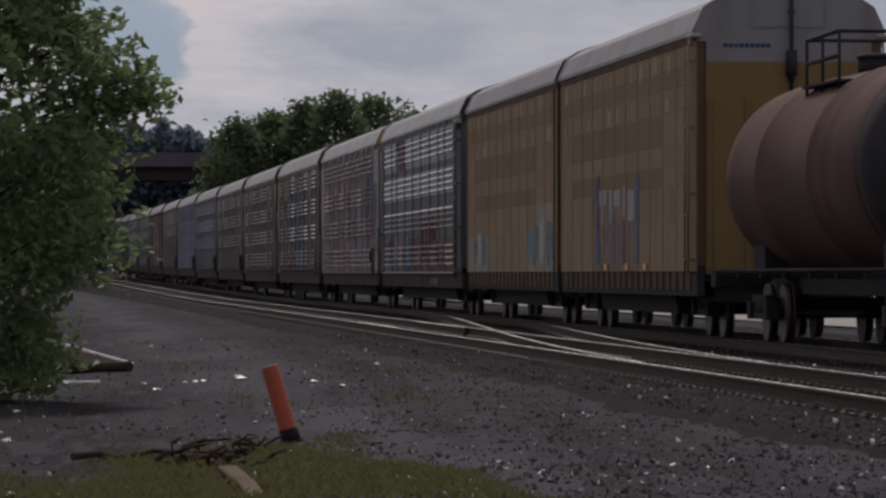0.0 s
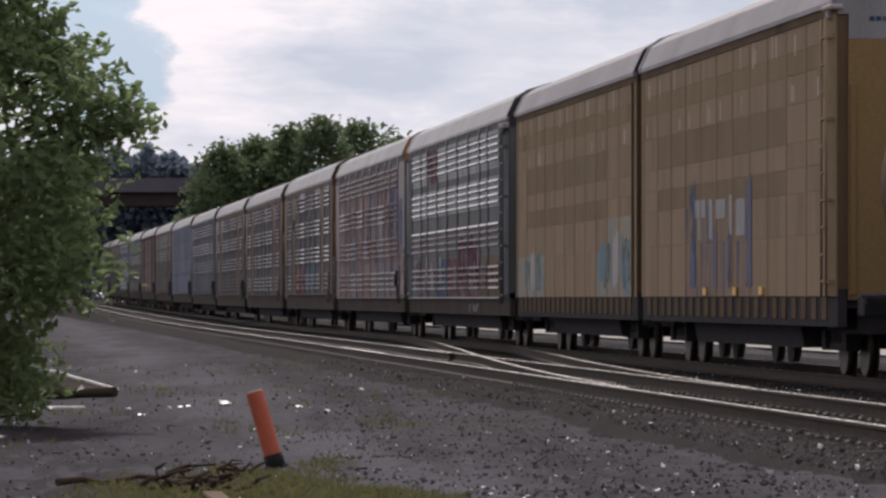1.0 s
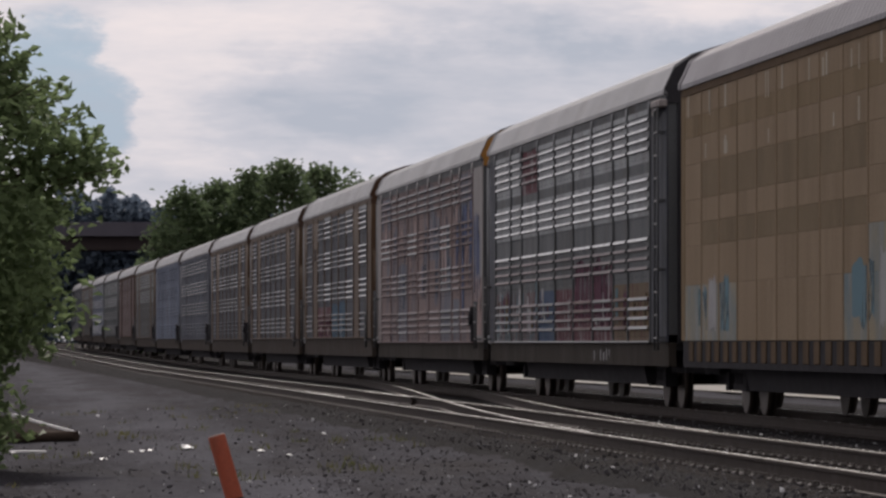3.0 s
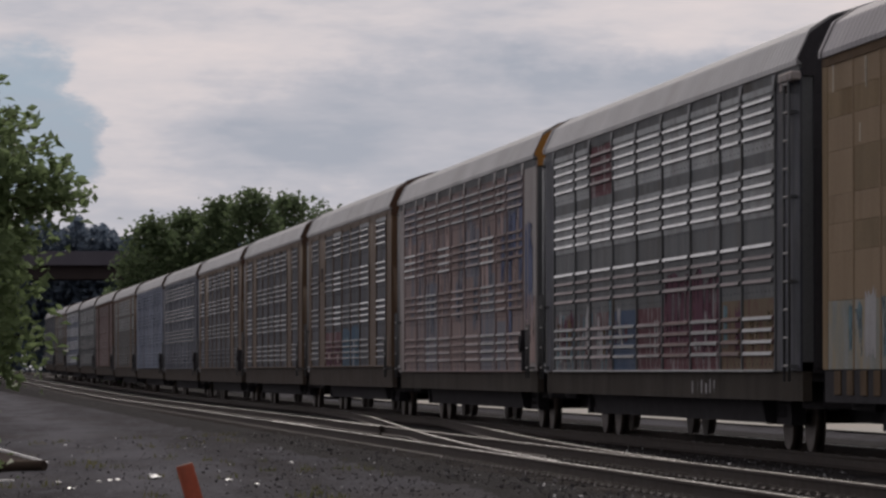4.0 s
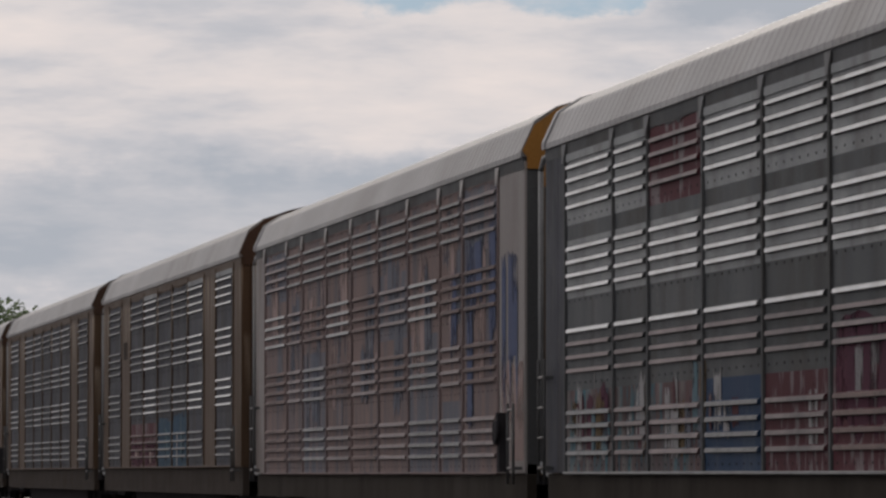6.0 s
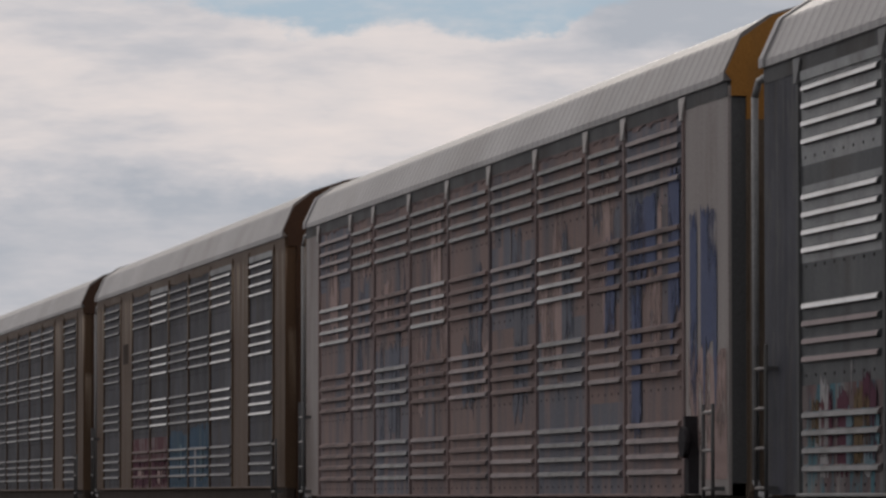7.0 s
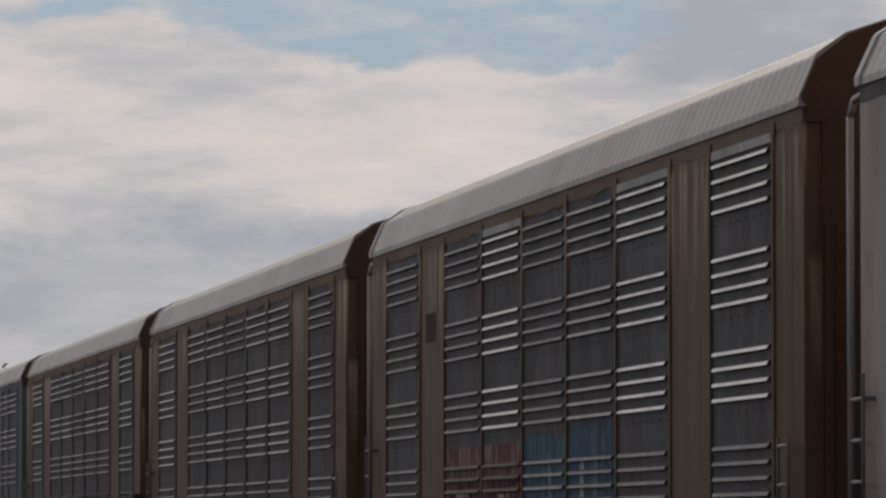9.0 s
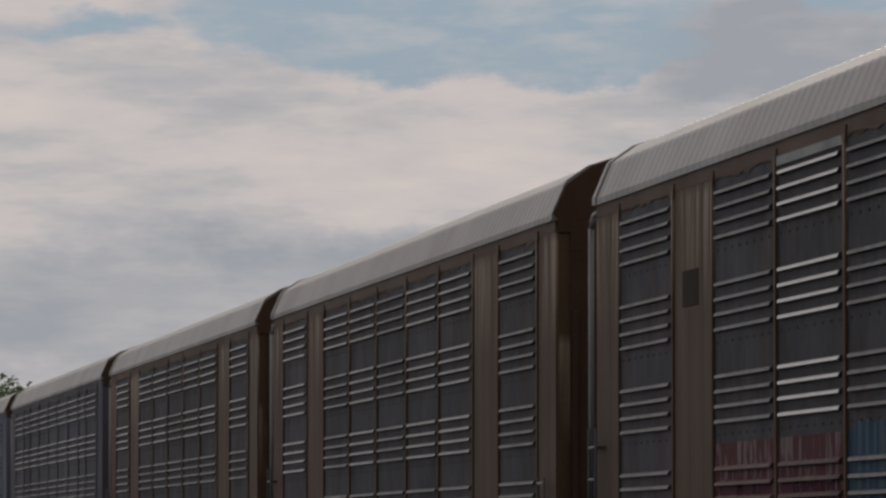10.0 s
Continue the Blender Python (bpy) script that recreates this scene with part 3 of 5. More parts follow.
def make_rail(parent, side_of, s0, s1, step=3.0):
    verts, faces, tops = [], [], []
    ss = np.arange(s0, s1 + 0.01, step)
    n = len(RAIL)
    for s in ss:
        for dy, z in RAIL:
            p = on_line(float(s), side_of(float(s)) + dy)
            verts.append((p.x, p.y, z + p.z))
    for j in range(len(ss) - 1):
        for i in range(n):
            faces.append((j * n + i, j * n + (i + 1) % n, (j + 1) * n + (i + 1) % n, (j + 1) * n + i))
            tops.append(1 if i == 7 else 0)
    faces += [tuple(range(n))[::-1], tuple((len(ss) - 1) * n + i for i in range(n))]
    tops += [0, 0]
    me = raw_mesh("rail", verts, faces, M["rail"], M["railtop"])
    me.polygons.foreach_set("material_index", tops)
    ob = new("rail", me)
    ob.parent = parent
    return ob


def crossover_side(s):
    return NEAR * smooth(-78, 31, s)


def make_tracks():
    main = tagged(new("railway_track"), "main line with worn steel rails on dark wooden ties", "railway track", kind="structure")
    siding = tagged(new("railway_track"), "siding with bright polished rails on dark wooden ties", "railway track", kind="structure")
    cross = tagged(new("railway_track"), "crossover rails that leave the siding for the main line", "railway track", kind="structure")
    for q in (-0.753, 0.753):
        make_rail(main, lambda s: q, -600, 140)
        make_rail(siding, lambda s: NEAR + q, -560, 140)
        make_rail(cross, lambda s: crossover_side(s) + q, -84, 22, 2.0)
    for q in (-0.66, 0.66):                                           # check rails by the frog
        make_rail(siding, lambda s: NEAR + q, -30, -18, 2.0)
    bm = bmesh.new()
    box(bm, -0.115, 0.115, -1.3, 1.3, -0.34, -0.168)
    tie = mesh_of("tie", bm, M["tie"], bevel=0.012)
    bm = bmesh.new()
    box(bm, -0.09, 0.09, -0.17, 0.17, -0.168, -0.152)
    for a in (-0.06, 0.06):
        for b in (-0.13, -0.09, 0.09, 0.13):
            box(bm, a - 0.012, a + 0.012, b - 0.012, b + 0.012, -0.152, -0.125)
    plate = mesh_of("tie_plate", bm, surface("tie_plate_steel", (0.13, 0.12, 0.115), (0.06, 0.048, 0.042), 0.4, 0.6, 8.0))
    rng = random.Random(4)
    for parent, centre, s0, count in ((siding, NEAR, -80, 220), (main, 0.0, -80, 200)):
        for k in range(count):
            s = s0 + k * 0.56 + rng.uniform(-0.03, 0.03)
            h = turn_at(s)
            p = on_line(s, centre)
            ob = piece("tie", tie, parent, (p.x, p.y, rng.uniform(-0.006, 0.004)), rz=math.atan2(math.cos(h), math.sin(h)) + rng.uniform(-0.02, 0.02))
            if centre and 10 < s < 42:
                for q in (-0.753, 0.753):
                    r = on_line(s, centre + q)
                    piece("tie_plate", plate, parent, (r.x, r.y, 0.004), rz=ob.rotation_euler.z)


make_ground()
make_beds()
make_tracks()

# ---------------------------------------------------------------- autorack wagons
BOUNDS = [0.9, 3.7, 5.65, 8.5, 11.4, 14.25, 17.1, 20.0, 22.0, 25.0]
BODY, ROWS, TOP = 26.0, 4, 4.94
TAIL = 0.35            # the body behind the last panels
cache = {}


def louver_column(w, mats, row):
    """A full-height side panel that faces -y; mats: paint and louver finish of its four tiers, the top one first."""
    key = ("panel", round(w, 2), mats, row)
    if key in cache:
        return cache[key]
    slots = ["black", "louver", "baregalv"]
    for pair in mats:
        slots += [m for m in pair if m not in slots]
    slots = list(dict.fromkeys(slots))
    bm = bmesh.new()
    for r, (paint, shine) in enumerate(mats):
        base = (ROWS - 1 - r) * row
        box(bm, 0.0, w, -0.022, 0.0, base, base + row, slots.index(paint))
        if paint == "galv" and r < 2:                                 # bare metal round the louvers, the tier's foot painted dark
            box(bm, 0.02, w - 0.02, -0.024, -0.0221, base + 0.02 + 0.1 * (r == 1), base + row - (0.03 if r == 0 else 0.16), slots.index("baregalv"))
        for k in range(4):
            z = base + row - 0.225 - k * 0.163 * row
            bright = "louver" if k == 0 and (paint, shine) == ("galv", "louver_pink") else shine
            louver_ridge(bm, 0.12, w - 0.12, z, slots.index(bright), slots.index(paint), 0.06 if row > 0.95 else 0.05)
        x = 0.18
        while x < w - 0.1:
            box(bm, x - 0.013, x + 0.013, -0.029, -0.0242, base + 0.075, base + 0.101, 0)
            x += 0.34
    if mats[0][1] == "louver":
        box(bm, 0.05, w - 0.05, -0.045, -0.0221, ROWS * row - 0.19, ROWS * row - 0.1, slots.index("baregalv"))
    cache[key] = mesh_of("side_panel", bm, *[M[s] for s in slots])
    return cache[key]


def louver_ridge(bm, x0, x1, z, mi, paint, drop):
    """One pressed louver: painted shoulder, bright rolled lip with rounded ends, the slot's shade below painted black.
    """
    d = 0.025
    row = lambda inset, y, h: [bm.verts.new((x0 + inset, y, h)), bm.verts.new((x1 - inset, y, h))]
    top, edge = row(0.0, -0.0242, z), row(d * 0.4, -0.05, z - 0.014)
    lip, foot, low = row(d * 0.6, -0.062, z - 0.026), row(d * 1.4, -0.068, z - drop), row(d, -0.0242, z - drop - 0.008)
    # bright lip finish carries its caught light, black underside its shade
    for p, q, k in ((top, edge, paint), (edge, lip, mi), (lip, foot, mi), (foot, low, 0)):
        bm.faces.new((p[0], q[0], q[1], p[1])).material_index = k
    for i in (0, 1):
        bm.faces.new((top[i], low[i], foot[i], lip[i], edge[i])).material_index = paint


def flat_plate(w, h, paint, deep=0.03):
    key = ("plate", round(w, 2), round(h, 2), paint, deep)
    if key not in cache:
        bm = bmesh.new()
        box(bm, 0, w, -deep, 0, 0, h)
        cache[key] = mesh_of("plate", bm, M[paint], bevel=0.008)
    return cache[key]


def fluted_post(w, h, paint):
    """A wide post pressed from sheet with upright flutes."""
    key = ("fluted", round(w, 2), round(h, 2), paint)
    if key not in cache:
        n = 2 if w > 1.5 else 1
        line = [(0, 0.03)]
        for k in range(n):
            c = w * (k + 1) / (n + 1) if n > 1 else w * 0.5
            line += [(c - 0.2, 0.03), (c - 0.12, 0.036), (c + 0.12, 0.036), (c + 0.2, 0.03)]
        line += [(w, 0.03)]
        verts, faces = [], []
        for z in (0, h):
            verts += [(x, -d, z) for x, d in line] + [(w, 0, z), (0, 0, z)]
        m = len(line) + 2
        faces = [(k, (k + 1) % m, m + (k + 1) % m, m + k) for k in range(m)] + [tuple(range(m))[::-1], tuple(range(m, 2 * m))]
        cache[key] = raw_mesh("wide_post", verts, faces, M[paint])
    return cache[key]


def side_post(paint, h):
    key = ("post", paint, round(h, 2))
    if key not in cache:
        bm = bmesh.new()
        outline = [(-0.04, 0.0), (0.04, 0.0), (0.04, h - 0.16), (0.1, h - 0.05), (0.1, h), (-0.1, h), (-0.1, h - 0.05), (-0.04, h - 0.16)]
        lo = [bm.verts.new((x, 0.0, z)) for x, z in outline]
        hi = [bm.verts.new((x, -0.052, z)) for x, z in outline]
        bm.faces.new(hi)
        bm.faces.new(lo[::-1])
        for k in range(8):
            bm.faces.new((lo[k], lo[(k + 1) % 8], hi[(k + 1) % 8], hi[k]))
        cache[key] = mesh_of("post", bm, M[paint])
    return cache[key]


def post_cap(paint):
    """The flared bracket at a post's head."""
    if ("cap", paint) not in cache:
        bm = bmesh.new()
        outline = [(-0.045, 0.0), (0.045, 0.0), (0.06, 0.06), (0.13, 0.19), (0.13, 0.225), (-0.13, 0.225), (-0.13, 0.19), (-0.06, 0.06)]
        lo = [bm.verts.new((x, -0.05, z)) for x, z in outline]
        hi = [bm.verts.new((x, -0.075 + 0.08 * z, z)) for x, z in outline]
        bm.faces.new(hi)
        bm.faces.new(lo[::-1])
        for k in range(8):
            bm.faces.new((lo[k], lo[(k + 1) % 8], hi[(k + 1) % 8], hi[k]))
        cache[("cap", paint)] = mesh_of("post_cap", bm, M[paint])
    return cache[("cap", paint)]


ROOF = [(-1.56, 4.985), (-1.56, 5.05), (-1.40, 5.4), (-1.375, 5.432), (-1.12, 5.598), (-0.62, 5.755), (-0.3, 5.82), (0, 5.84)]
ROOF += [(-y, z) for y, z in ROOF[-2::-1]]


def roof_mesh(length, paint="roof", lift=0.0, tall=1.0):
    """One folded sheet with pressed cross ribs and a heavier rim at each end."""
    key = ("roof", length, paint, lift, tall)
    if key not in cache:
        stations = [(0.015, 1.012, 0.018), (-0.15, 1.012, 0.018), (-0.16, 1, 0)]
        x = 0.30
        while x < length - 0.3:
            stations += [(-x, 1, 0), (-x - 0.04, 1.0025, 0.005), (-x - 0.12, 1.0025, 0.005), (-x - 0.16, 1, 0)]
            x += 0.32
        stations += [(-length + 0.16, 1, 0), (-length + 0.15, 1.012, 0.018), (-length - 0.015, 1.012, 0.018)]
        verts, faces = [], []
        n = len(ROOF)
        for x, k, up in stations:
            verts += [(x, y * k, 4.985 + (z - 4.985) * tall + up * (1 if z > 5 else 0) + lift) for y, z in ROOF]
        for j in range(len(stations) - 1):
            faces += [(j * n + i, (j + 1) * n + i, (j + 1) * n + (i + 1) % n, j * n + (i + 1) % n) for i in range(n)]
        last = (len(stations) - 1) * n
        faces += [tuple(range(n)), tuple(last + i for i in reversed(range(n)))]
        cache[key] = raw_mesh("roof", verts, faces, M[paint])
    return cache[key]


def ladder_mesh(h, paint):
    key = ("ladder", h, paint)
    if key not in cache:
        bm = bmesh.new()
        for x in (-0.2, 0.2):
            tube(bm, (x, -0.11, 0), (x, -0.11, h), 0.02, 0.02, 6)
        k = 0.2
        while k < h:
            tube(bm, (-0.2, -0.11, k), (0.2, -0.11, k), 0.018, 0.018, 6, 1)
            if int(k / 0.36) % 3 == 0:
                for x in (-0.2, 0.2):
                    box(bm, x - 0.03, x + 0.03, -0.11, 0.0, k - 0.02, k + 0.02)
            k += 0.36
        cache[key] = mesh_of("ladder", bm, M["greypost" if paint == "rung_steel" else paint], M[paint])
    return cache[key]


def wheelset_mesh():
    if "wheelset" not in cache:
        bm = bmesh.new()
        tube(bm, (0, -0.95, 0), (0, 0.95, 0), 0.075, 0.075, 10)
        for q in (-1, 1):
            tube(bm, (0, q * 0.685, 0), (0, q * 0.71, 0), 0.49, 0.485, 24)
            tube(bm, (0, q * 0.71, 0), (0, q * 0.82, 0), 0.46, 0.45, 24)
            for k in range(3):
                a = k * 2.094
                box(bm, 0.25 * math.cos(a) - 0.03, 0.25 * math.cos(a) + 0.03, q * 0.79 - 0.03, q * 0.79 + 0.04, 0.25 * math.sin(a) - 0.03, 0.25 * math.sin(a) + 0.03)
        cache["wheelset"] = mesh_of("wheelset", bm, M["wheel"])
    return cache["wheelset"]


def truck_mesh():
    if "truck" not in cache:
        bm = bmesh.new()
        for q in (-1, 1):
            prism(bm, [(q * 0.92, 0.36), (q * 1.06, 0.36), (q * 1.06, 0.46), (q * 0.92, 0.46)], -0.55, 0.55)
            prism(bm, [(q * 0.92, 0.62), (q * 1.06, 0.62), (q * 1.06, 0.74), (q * 0.92, 0.74)], -0.75, 0.75)
            for sx in (-1, 1):
                box(bm, sx * 0.88 - 0.16, sx * 0.88 + 0.16, q * 1.0 - 0.1, q * 1.0 + 0.1, 0.36, 0.64)
                box(bm, sx * 0.42 - 0.06, sx * 0.42 + 0.06, q * 0.99 - 0.06, q * 0.99 + 0.06, 0.44, 0.64)
            for cx in (-0.18, 0, 0.18):
                tube(bm, (cx, q * 0.99, 0.46), (cx, q * 0.99, 0.63), 0.08, 0.08, 8)
        box(bm, -0.2, 0.2, -1.05, 1.05, 0.5, 0.7)
        cache["truck"] = mesh_of("truck", bm, M["black"])
    return cache["truck"]


rolling = []       # wheelsets that turn: (object, place in the truck)


def add_truck(car, x):
    tr = piece("truck", truck_mesh(), car, (x, 0, 0))
    for dx in (-0.88, 0.88):
        rolling.append((piece("wheelset", wheelset_mesh(), tr, (dx, 0, 0.46)), Vector((dx, 0, 0.46))))


def coupler_mesh():
    if "coupler" not in cache:
        bm = bmesh.new()
        box(bm, -0.6, 0.55, -0.1, 0.1, 0.72, 0.92)
        box(bm, 0.5, 0.85, -0.18, 0.14, 0.68, 0.98)
        tube(bm, (-0.1, -0.35, 0.8), (0.7, -0.3, 0.45), 0.03, 0.03, 6)
        cache["coupler"] = mesh_of("coupler", bm, M["black"])
    return cache["coupler"]


def frame_mesh(length, sill, skin, sill_top=1.2):
    """Sill, top chord, end frames, floor and underframe of a closed wagon."""
    key = ("frame", length, sill, skin)
    if key not in cache:
        bm = bmesh.new()
        for q in (-1, 1):
            box(bm, -length, 0, min(q * 1.5, q * 1.38), max(q * 1.5, q * 1.38), 0.70, sill_top, 0)
            box(bm, -length + 0.012, -0.012, min(q * 1.537, q * 1.4), max(q * 1.537, q * 1.4), 4.84, 5.0, 1)
            for x in (-0.1, -length):
                box(bm, x, x + 0.1, min(q * 1.5, q * 1.36), max(q * 1.5, q * 1.36), 1.2, 4.836, 1)
        box(bm, -length + 0.05, -0.05, -1.4, 1.4, 0.95, 1.06, 2)
        for q in (-1, 1):
            box(bm, -length + 0.1, -0.1, min(q * 1.47, q * 1.42), max(q * 1.47, q * 1.42), 1.2, 4.93, 1)
        prism(bm, [(-1.3, 0.95), (-1.2, 0.38), (1.2, 0.38), (1.3, 0.95)], -length + 4.75, -4.75, 2)
        box(bm, -length + 0.6, -0.6, -0.3, 0.3, 0.4, 0.95, 2)
        for x in (1.0, length - 1.0):
            box(bm, -x - 0.8, -x + 0.8, -1.2, 1.2, 0.6, 0.95, 2)
        cache[key] = mesh_of("frame", bm, M[sill], M[skin], M["black"])
    return cache[key]


def add_end(car, low, high, x=0.0, rz=0.0, label="", split=4.0, tall=1.0):
    """The closed end of a wagon: lower leaf, arched upper leaf and its upright bars."""
    if ("end", low, high, split, tall) not in cache:
        bm = bmesh.new()
        box(bm, -0.05, 0.03, -1.36, 1.36, 1.06, split)
        lower = mesh_of("end_door", bm, M[low])
        bm = bmesh.new()
        half = [(1.355, split + 0.004), (1.355, 4.842), (1.5, 4.842), (1.5, 4.985), (1.562, 5.06), (1.41, 5.385), (1.1, 5.605), (0.62, 5.762)]
        half = [(y, z if z < 4.985 else 4.985 + (z - 4.985) * tall) for y, z in half]
        prism(bm, [(-y, z) for y, z in half[:1]] + half + [(0, 4.985 + 0.863 * tall)] + [(-y, z) for y, z in half[:0:-1]], -0.05, 0.03)
        upper = mesh_of("end_hood", bm, M[high])
        bm = bmesh.new()
        box(bm, 0.0, 0.035, -0.035, 0.035, 0, 2.8)
        bar = mesh_of("end_bar", bm, M[low], bevel=0.008)
        bm = bmesh.new()
        tube(bm, (0.07, 0, 0), (0.07, 0, 3.9), 0.028, 0.028, 8)
        rod = mesh_of("lock_rod", bm, M["black"])
        cache[("end", low, high, split, tall)] = (lower, upper, bar, rod)
    lower, upper, bar, rod = cache[("end", low, high, split, tall)]
    door = piece("end_door", lower, car, (x, 0, 0), label, rz)
    piece("end_hood", upper, car, (x, 0, 0), "", rz)
    for y in (-1.3, -0.68, 0.68, 1.3):
        piece("end_bar", bar, door, (0.03, y, 1.12))
    if high != "white":
        piece("lock_rod", rod, door, (0.03, 0.05, 1.2))


def brake_box_mesh():
    if "brake" not in cache:
        bm = bmesh.new()
        box(bm, 0.02, 0.2, -0.1, 0.06, 0.0, 0.45)
        box(bm, 0.06, 0.16, -0.12, 0.06, 0.45, 0.75)
        tube(bm, (0.11, -0.15, 0.5), (0.11, -0.1, 0.5), 0.15, 0.15, 16)
        cache["brake"] = mesh_of("brake_box", bm, M["black"])
    return cache["brake"]


def pipe_mesh():
    if "pipe" not in cache:
        bm = bmesh.new()
        limb_pts = ((0.5, 0.06, -0.06), (0.08, 0.02, 0.0), (0, 0, 0.12), (0, 0, 3.66), (0.08, 0.02, 3.8), (0.56, 0.06, 3.86))
        for p, q in zip(limb_pts, limb_pts[1:]):
            tube(bm, p, q, 0.034, 0.034, 8)
        cache["pipe"] = mesh_of("brake_pipe", bm, M["capgrey"])
    return cache["pipe"]


def autorack(label, paint, shine, post, end, sill="sill", narrow=None, tips=None, special=None, roof_paint="roof", ladder=1.0, hood=None, nose=0.3, brake=0.0, caps=None, row=0.93, tall=1.0):
    """A closed car carrier: panels from x = 0 back, a nose before them, both sides of louver panels between posts."""
    car = thing("autorack_wagon", label, "freight wagon", "wagons of the train")
    length, base = BODY + nose + TAIL, TOP - ROWS * row
    piece("frame", frame_mesh(length, sill, "greypost" if tips == "palepost" else post, base - 0.012), car, (nose, 0, 0))
    piece("roof", roof_mesh(length, roof_paint, 0.0, tall), car, (nose, 0, 0), label="grey galvanised ribbed roof")
    add_end(car, end, hood or end, nose, split=4.62, tall=tall)
    add_end(car, end, hood or end, -BODY - TAIL, math.pi, split=4.62, tall=tall)
    for side in (-1, 1):
        rz = 0 if side < 0 else math.pi

        def at(x_from_front, w, z):
            return (-x_from_front - w, -1.5, z) if side < 0 else (-x_from_front, 1.5, z)
        for a, b in ((-nose, BOUNDS[0]), (BOUNDS[-1], BODY + TAIL)):
            piece("end_plate", fluted_post(b - a, row * ROWS, tips or post), car, at(a, b - a, base), rz=rz)
        for c, (a, b) in enumerate(zip(BOUNDS, BOUNDS[1:])):
            if narrow and c in (1, 7):
                piece("wide_post", fluted_post(b - a, row * ROWS, narrow), car, at(a, b - a, base), rz=rz)
                continue
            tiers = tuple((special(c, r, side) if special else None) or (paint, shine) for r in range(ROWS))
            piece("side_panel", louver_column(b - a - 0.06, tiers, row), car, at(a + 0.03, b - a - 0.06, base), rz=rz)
            piece("flashing", flashing(b - a - 0.1, post), car, at(a + 0.05, b - a - 0.1, 4.73), rz=rz)
        for k, a in enumerate(BOUNDS):
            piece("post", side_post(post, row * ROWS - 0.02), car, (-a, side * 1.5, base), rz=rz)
            if caps:
                piece("post_cap", post_cap(caps), car, (-a, side * 1.5, 4.74), rz=rz)
        piece("ledge", flat_plate(BOUNDS[-1] - BOUNDS[0], 0.035, "louver_mid" if ladder > 2 else post, 0.075), car, at(BOUNDS[0], BOUNDS[-1] - BOUNDS[0], base - 0.02), rz=rz)
        x_lad = nose - 0.4 if side < 0 else -BODY - TAIL + 0.4
        piece("ladder", ladder_mesh(ladder, "rung_steel"), car, (x_lad, side * 1.53, 0.95), rz=rz)
        x_low = -BODY - TAIL + 0.3 if side < 0 else nose - 0.3
        piece("ladder", ladder_mesh(1.5, "rung_steel"), car, (x_low, side * 1.53, 0.95), rz=rz)
        if brake is not None:
            piece("brake_box", brake_box_mesh(), car, (nose + brake - 0.1 if side < 0 else -BODY - TAIL - brake + 0.1, side * 1.54, 1.1), rz=rz)
        piece("brake_pipe", pipe_mesh(), car, (-BODY - TAIL - 0.5 if side < 0 else nose + 0.5, side * 1.5, 1.1), rz=rz)
    if ladder > 2:                                                    # pale bracket over the tall ladder
        bm = bmesh.new()
        box(bm, nose - 0.95, nose + 0.1, -1.66, -1.53, 4.78, 4.9)
        box(bm, nose - 0.95, nose - 0.75, -1.64, -1.53, 4.66, 4.78)
        part("corner_bracket", bm, M["palepost"], car, "pale corner bracket", bevel=0.02)
    for x in (-3.3, -BODY + 3.3):
        add_truck(car, x)
    piece("coupler", coupler_mesh(), car, (nose + 0.2, 0, 0))
    piece("coupler", coupler_mesh(), car, (-BODY - TAIL - 0.2, 0, 0), rz=math.pi)
    return car


def flashing(w, paint):
    """The ragged foot of the seal over a panel's top edge."""
    key = ("flashing", round(w, 2), paint)
    if key not in cache:
        rng = random.Random(int(w * 100))
        n = 14
        bm = bmesh.new()
        rows = []
        for y in (-0.0225, -0.034):
            rows.append(([bm.verts.new((w * k / n, y, 0.2)) for k in range(n + 1)], [bm.verts.new((w * k / n, y, 0.095 + rng.uniform(-0.05, 0.03) * (k % 3 != 1))) for k in range(n + 1)]))
        (bt, bb), (ft, fb) = rows
        for k in range(n):
            bm.faces.new((fb[k], fb[k + 1], ft[k + 1], ft[k]))
            bm.faces.new((bb[k], bt[k], bt[k + 1], bb[k + 1]))
            bm.faces.new((bb[k], bb[k + 1], fb[k + 1], fb[k]))
        cache[key] = mesh_of("flashing", bm, M[paint])
    return cache[key]


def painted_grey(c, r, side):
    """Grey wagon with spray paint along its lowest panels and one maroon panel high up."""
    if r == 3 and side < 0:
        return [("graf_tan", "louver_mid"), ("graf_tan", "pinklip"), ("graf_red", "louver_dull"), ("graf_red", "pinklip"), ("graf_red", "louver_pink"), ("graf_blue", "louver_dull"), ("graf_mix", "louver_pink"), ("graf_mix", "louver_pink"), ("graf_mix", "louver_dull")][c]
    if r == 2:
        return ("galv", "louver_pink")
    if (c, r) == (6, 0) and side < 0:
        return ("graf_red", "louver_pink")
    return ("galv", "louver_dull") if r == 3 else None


def streaked_pink(c, r, side):
    if (c * 7 + r * 3) % 8 == 0 or (c in (2, 6) and r > 1):
        return ("graf_purple", "louver_dull" if r > 1 else "louver_pink")
    if r == 0:
        return ("pink", "louver_dull")
    return ("pink", "louver_mid" if r < 2 else "louver_pink") if (c + r) % 3 == 0 else ("pink", "louver_pink" if (c * 5 + r) % 4 == 0 else "pinklip")


